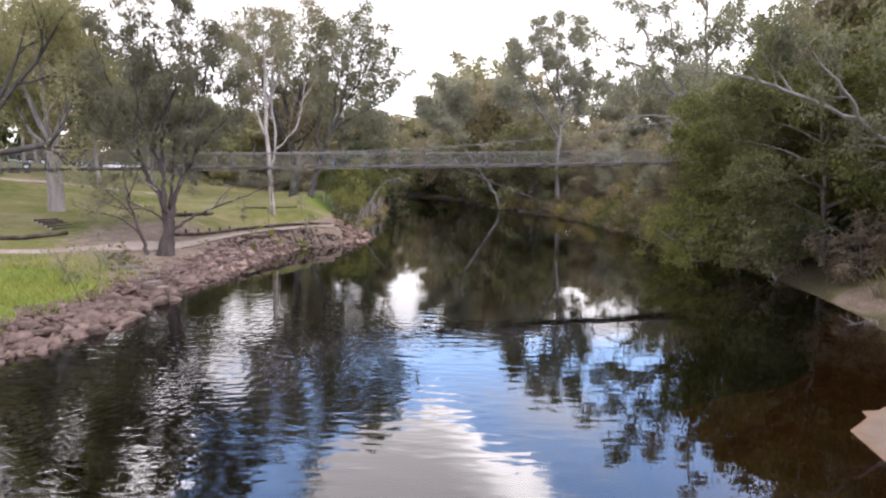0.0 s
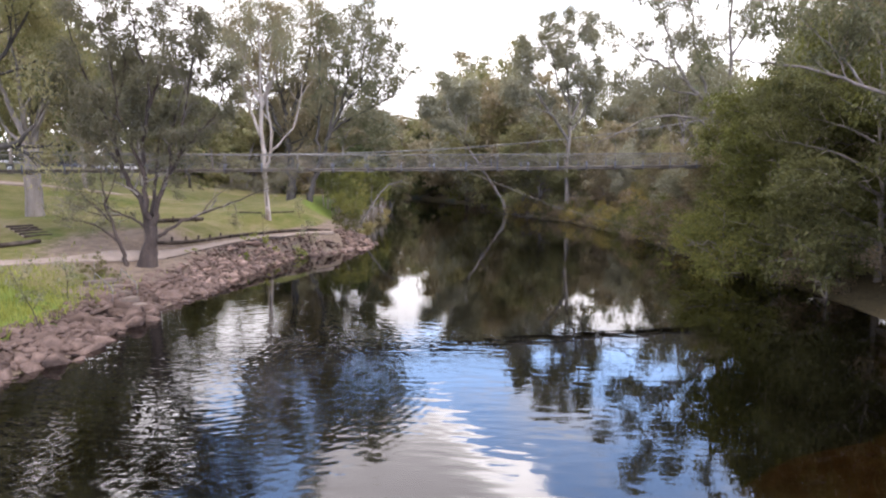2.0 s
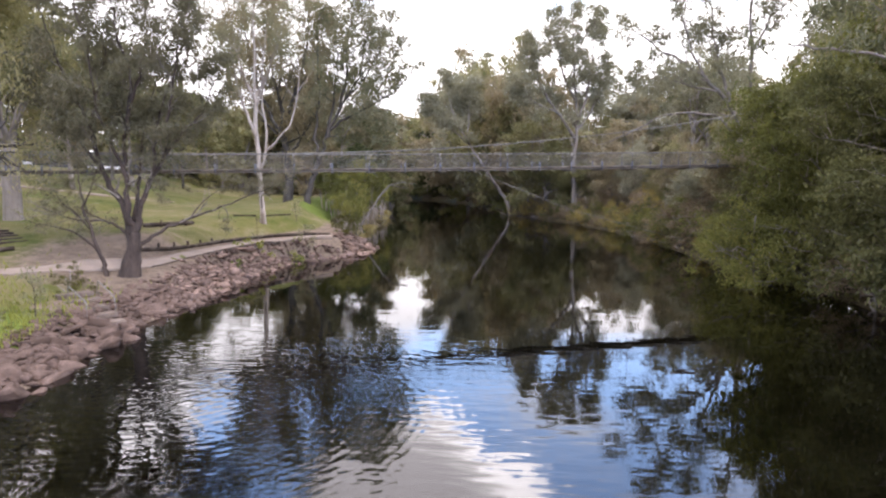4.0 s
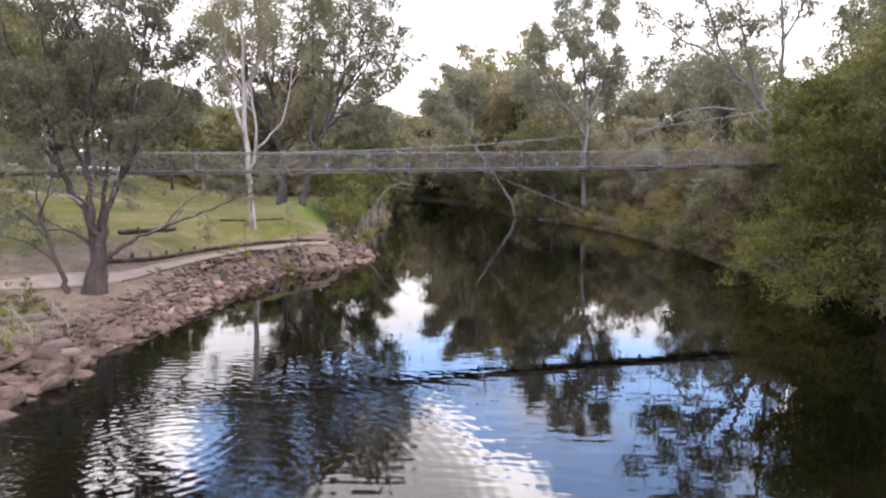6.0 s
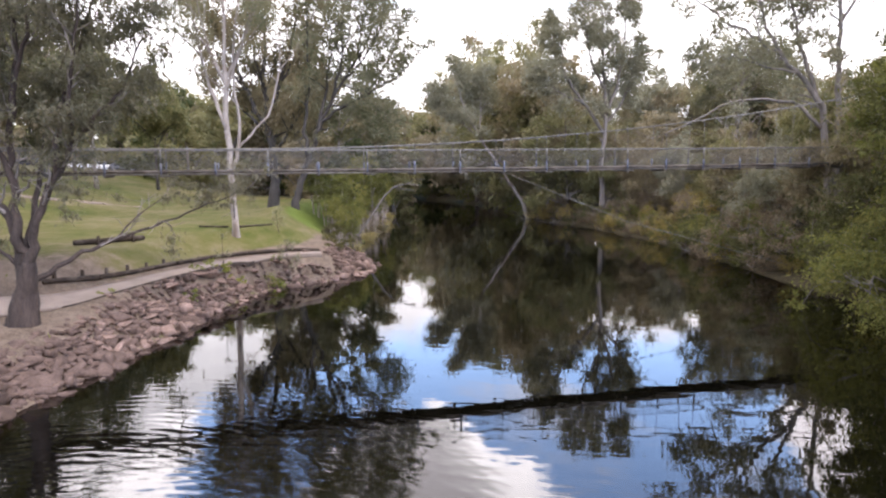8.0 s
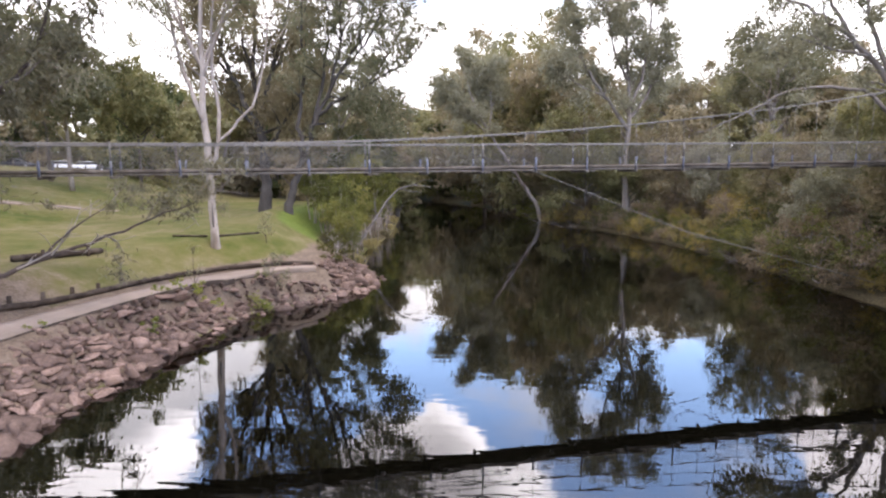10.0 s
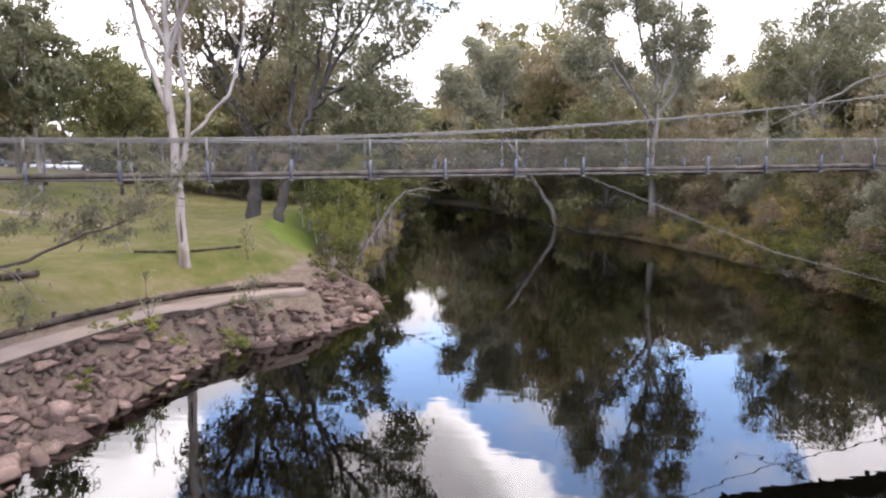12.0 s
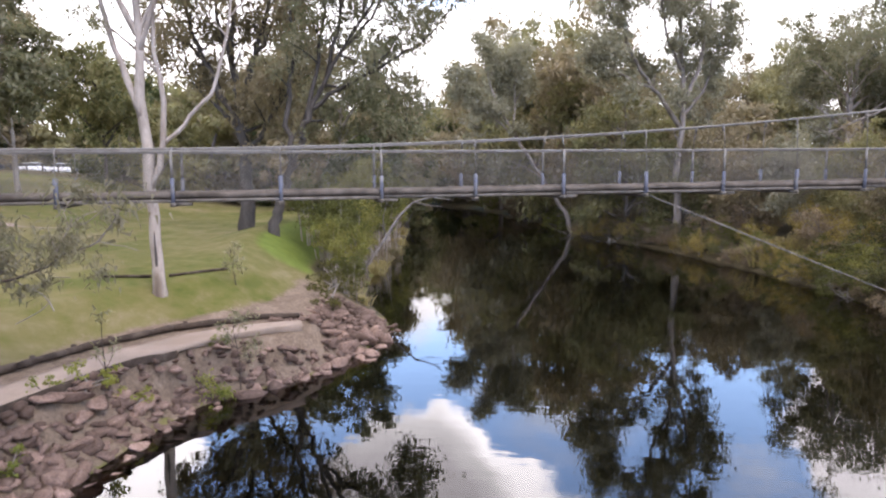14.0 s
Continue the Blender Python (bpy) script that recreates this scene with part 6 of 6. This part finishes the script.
tufts = [(tussock(151, "dry golden grass tussock at the water's edge", GRASS_DRY), 1.0), (tussock(152, "brown-green grass tussock on the bank", LEAF_BROWN), 1.0), (tussock(153, "dry straw-coloured grass tussock", GRASS_DRY), 1.0)]
rng_t = np.random.default_rng(160)
spots = [(-4.6, 15.2, 0.6), (-5.4, 16.6, 0.6), (-6.1, 18.2, 0.7), (-6.6, 19.8, 0.6), (-7.2, 21.4, 0.7), (-6.9, 27.5, 0.8), (-7.0, 30, 0.7), (-7.3, 36.5, 0.8), (-8.2, 43.5, 0.8), (-9.6, 51.5, 0.9)]
for cx, cy, n, sd in ((11.0, 54, 8, 1.3), (15.0, 48.5, 5, 1.0), (21.3, 33, 14, 1.6), (23.5, 28, 3, 1.0), (18.0, 41, 8, 1.2), (28.5, -18.5, 3, 1.0)):
    for _ in range(n):
        x, y = cx + rng_t.normal(0, sd), cy + rng_t.normal(0, sd)
        if fields(np.array([x]), np.array([y]))[1][0] > 0.1:
            spots.append((x, y, rng_t.uniform(0.8, 1.4)))
scatter(tufts, spots, 23)


def twig_heap(x, y, seed, size=1.0):
    """Bare sticks washed up against the bank."""
    rng = np.random.default_rng(seed)
    root = tagged(new("driftwood"), "tangle of bare grey sticks at the water's edge", "driftwood")
    s = Soup()
    for _ in range(12):
        a = rng.uniform(0, 2 * math.pi)
        p, r = limb(rng, (rng.normal(0, 0.6), rng.normal(0, 0.3), -0.1), (math.cos(a), math.sin(a), rng.uniform(0.1, 0.9)), rng.uniform(0.8, 1.8), 0.035, 0.01, 4, 0.15, -0.02)
        s.tube(p, r, 5)
    part("sticks", s.mesh("sticks", DEADWOOD), root)
    root.matrix_basis = pose(x, y, 0.05) @ Matrix.Scale(size, 4)


for k, (x, y) in enumerate([(9.2, 54.5), (10.6, 52.6), (12.6, 49.2), (25.4, -21.5), (21.9, 21.5)]):
    twig_heap(x, y, 170 + k, 0.45 if y < 0 else 1.0)


# lusher grass where the lawn meets the rocks
def lush_grass():
    rng = np.random.default_rng(181)
    P = []
    while len(P) < 5200:
        x, y = -11 + rng.normal(0, 3.2), -24 + rng.normal(0, 4.2)
        dl = fields(np.array([x]), np.array([y]))[0][0]
        if dl > 1.9:
            P.append((x, y))
    P = np.array(P)
    z = heights(P[:, 0], P[:, 1])[0]
    n = len(P)
    h = rng.uniform(0.12, 0.38, n)
    a = rng.uniform(0, math.pi, n)
    side = np.stack([np.cos(a), np.sin(a), np.zeros(n)], 1) * 0.035
    base = np.column_stack([P, z - 0.03])
    tip = np.column_stack([P + rng.normal(0, 0.1, (n, 2)), z + h])
    v = np.stack([base - side, base + side, tip], 1).reshape(-1, 3)
    ob = new("long_grass", mesh_of("long_grass", v, np.arange(n * 3).reshape(-1, 3), LEAF_LIGHT))
    tagged(ob, "bright green unmown grass above the rocks", "grass", kind="stuff")


lush_grass()


# ---- steps and rails ----
def slab_steps():
    root = tagged(new("bank_steps"), "worn stone slab steps down the rock bank to the water", "steps")
    top, low_end = Vector((-10.0, -15.6, 1.12)), Vector((-7.3, -17.5, 0.3))
    d = (low_end - top)
    ang = math.degrees(math.atan2(d.y, d.x))
    for i in range(5):
        p = top + d * (i / 4.0)
        bm = bmesh.new()
        bmesh.ops.create_cube(bm, size=1.0)
        bmesh.ops.scale(bm, vec=(0.62, 1.5, 0.2), verts=bm.verts)
        bmesh.ops.bevel(bm, geom=bm.edges[:], offset=0.025, segments=2, affect="EDGES")
        me = bpy.data.meshes.new("step")
        bm.to_mesh(me)
        bm.free()
        me.materials.append(STEP_STONE)
        part("step", me, root, "", pose(p.x, p.y, p.z, 0, 0, ang))
    return root


slab_steps()


def hoop_rail(a, b, h):
    """A bent steel tube rail on two legs."""
    root = tagged(new("handrail"), "bent grey steel tube handrail beside the bank steps", "handrail")
    a, b = np.array(a, float), np.array(b, float)
    up = np.array([0, 0, h])
    s = Soup()
    d = (b - a) / np.linalg.norm(b - a)
    s.tube([a - up * 0.2, a + up * 0.9, a + up + d * 0.1, (a + b) / 2 + up, b + up - d * 0.1, b + up * 0.9, b - up * 0.2], 0.022, 7)
    part("tube", s.mesh("tube", STEEL, True), root)


hoop_rail((-9.3, -16.9, 0.95), (-7.7, -18.0, 0.45), 0.85)
hoop_rail((-8.9, -15.5, 0.95), (-7.4, -16.6, 0.4), 0.85)


def timber_steps():
    root = tagged(new("garden_steps"), "short flight of dark timber steps up the lawn bank", "steps")
    a, b = Vector((-18.4, -9.0, 0)), Vector((-21.6, -6.6, 0))
    d = b - a
    ang = math.degrees(math.atan2(d.y, d.x))
    for i in range(5):
        p = a + d * (i / 4.0)
        z = ground_z(p.x, p.y)
        s = Soup()
        s.box((-0.09, -0.75, -0.25), (0.09, 0.75, 0.14))
        r = part("riser", s.mesh("riser", LOG_WOOD), root, "", pose(p.x, p.y, z, 0, 0, ang))
        s = Soup()
        s.box((0.09, -0.72, -0.25), (0.75, 0.72, 0.10))
        part("tread", s.mesh("tread", CONCRETE), root, "pale gravel tread", pose(p.x, p.y, z, 0, 0, ang))


timber_steps()
for a, b in (((-17.2, -10.4), (-18.6, -12.4)), ((-18.6, -12.4), (-22.0, -14.0)), ((-22.0, -14.0), (-27, -15.6))):
    log_thing(a, b, 0.13, "dark timber log holding the edge of the lawn")


# ---- car park beyond the lawn ----
def paint(name, c, rough=0.3):
    m, t, b = material(name)
    n = noise_node(t, texco(t), 3.0, 4.0)
    t.links.new(ramp(t, n, [(0.3, tuple(x * 0.9 for x in c)), (0.7, c)]), b.inputs["Base Color"])
    b.inputs["Roughness"].default_value = rough
    return m


WHITE = paint("white_car_paint", (0.78, 0.78, 0.79))
SILVER = paint("silver_car_paint", (0.45, 0.46, 0.48))
DARKCAR = paint("dark_car_paint", (0.03, 0.035, 0.05))
GLASSY = paint("car_glass", (0.02, 0.022, 0.025), 0.08)
RUBBER = paint("tyre_rubber", (0.02, 0.02, 0.02), 0.9)
PLASTIC = paint("bin_plastic", (0.02, 0.022, 0.022), 0.6)


def car(coat, label):
    """A parked car, 4.5 m long, nose along +x."""
    root = tagged(new("parked_car"), label, "car", "cars parked beyond the lawn")

    def loft(name, sections, mat, parent, lab=""):
        rows = []
        for x, w0, z0, w1, z1 in sections:
            rows.append([(x, -w0, z0), (x, -w1 * 1.0, z1), (x, w1, z1), (x, w0, z0)])
        v = np.array(rows, float).reshape(-1, 3)
        n = len(sections)
        q = [(i * 4 + j, (i + 1) * 4 + j, (i + 1) * 4 + (j + 1) % 4, i * 4 + (j + 1) % 4) for i in range(n - 1) for j in range(4)]
        q += [(0, 1, 2, 3), (n * 4 - 1, n * 4 - 2, n * 4 - 3, n * 4 - 4)]
        return part(name, mesh_of(name, v, np.array(q), mat), parent, lab)

    loft("body", [(-2.25, 0.78, 0.35, 0.7, 0.75), (-2.1, 0.88, 0.28, 0.82, 0.98), (-1.2, 0.9, 0.22, 0.86, 1.0), (0.9, 0.9, 0.22, 0.86, 0.98), (1.9, 0.88, 0.26, 0.8, 0.85), (2.25, 0.76, 0.35, 0.66, 0.66)], coat, root)
    loft("cabin", [(-2.0, 0.8, 0.97, 0.6, 1.05), (-1.6, 0.82, 0.98, 0.64, 1.42), (-0.2, 0.84, 0.98, 0.66, 1.48), (0.5, 0.84, 0.97, 0.64, 1.4), (1.25, 0.82, 0.93, 0.72, 0.98)], GLASSY, root, "dark tinted windows")
    loft("roof", [(-1.6, 0.64, 1.42, 0.58, 1.46), (-0.2, 0.67, 1.47, 0.6, 1.53), (0.45, 0.64, 1.42, 0.58, 1.46)], coat, root)
    for x in (-1.4, 1.4):
        for y in (-0.86, 0.86):
            s = Soup()
            s.tube([(x, y - 0.1, 0.32), (x, y + 0.1, 0.32)], 0.32, 14)
            w = part("wheel", s.mesh("wheel", RUBBER), root, "black tyre")
            s = Soup()
            s.tube([(x, y - 0.11, 0.32), (x, y + 0.11, 0.32)], 0.19, 12)
            part("rim", s.mesh("rim", SILVER), w, "silver rim")
    return root


white_car = car(WHITE, "white parked car beyond the lawn")
dark_car = car(DARKCAR, "dark parked car beyond the lawn")
for k, (ob, x, y, turn) in enumerate(((white_car, -66, 69.4, 12), (white_car, -61.6, 69.6, 20), (dark_car, -58.5, 70.5, 25), (white_car, -88, 60, 5), (white_car, -82.5, 61, 8), (white_car, -93, 58, 10), (white_car, -77, 62.5, 0), (dark_car, -71.5, 66.5, 14))):
    m = pose(x, y, ground_z(x, y) - 0.02, 0, 0, turn)
    if k in (0, 2):
        ob.matrix_basis = m
    else:
        copy_thing(ob, m)


def bollard():
    root = tagged(new("bollard"), "short weathered timber bollard at the car park edge", "bollard", "bollards along the car park")
    s = Soup()
    s.tube([(0, 0, -0.3), (0, 0, 0.85), (0, 0, 0.9)], [0.1, 0.1, 0.07], 8)
    part("stake", s.mesh("stake", BEAM_WOOD), root)
    return root


first = bollard()
for k in range(26):
    f = k / 25
    x, y = -100 + 52 * f, 50 + 14 * f + 4 * math.sin(f * 3)
    m = pose(x, y, ground_z(x, y))
    if k == 0:
        first.matrix_basis = m
    else:
        copy_thing(first, m)


def litter_bin():
    root = tagged(new("litter_bin"), "dark wheeled litter bin with a pale label on the lawn", "bin")
    s = Soup()
    v = [(-0.28, -0.3, 0.05), (0.28, -0.3, 0.05), (0.28, 0.3, 0.05), (-0.28, 0.3, 0.05), (-0.34, -0.36, 1.0), (0.34, -0.36, 1.0), (0.34, 0.36, 1.0), (-0.34, 0.36, 1.0)]
    s.add(v, np.array([(0, 3, 2, 1), (4, 5, 6, 7), (0, 1, 5, 4), (1, 2, 6, 5), (2, 3, 7, 6), (3, 0, 4, 7)]))
    part("body", s.mesh("body", PLASTIC), root)
    s = Soup()
    s.box((-0.37, -0.4, 1.0), (0.37, 0.38, 1.08))
    part("lid", s.mesh("lid", PLASTIC), root)
    s = Soup()
    s.box((-0.2, -0.36, 0.45), (0.2, -0.34, 0.85))
    part("label", s.mesh("label", WHITE), root, "pale label plate")
    put(root, -43.5, 18.8, sink=0.0, turn=30)


litter_bin()
build_rocks()
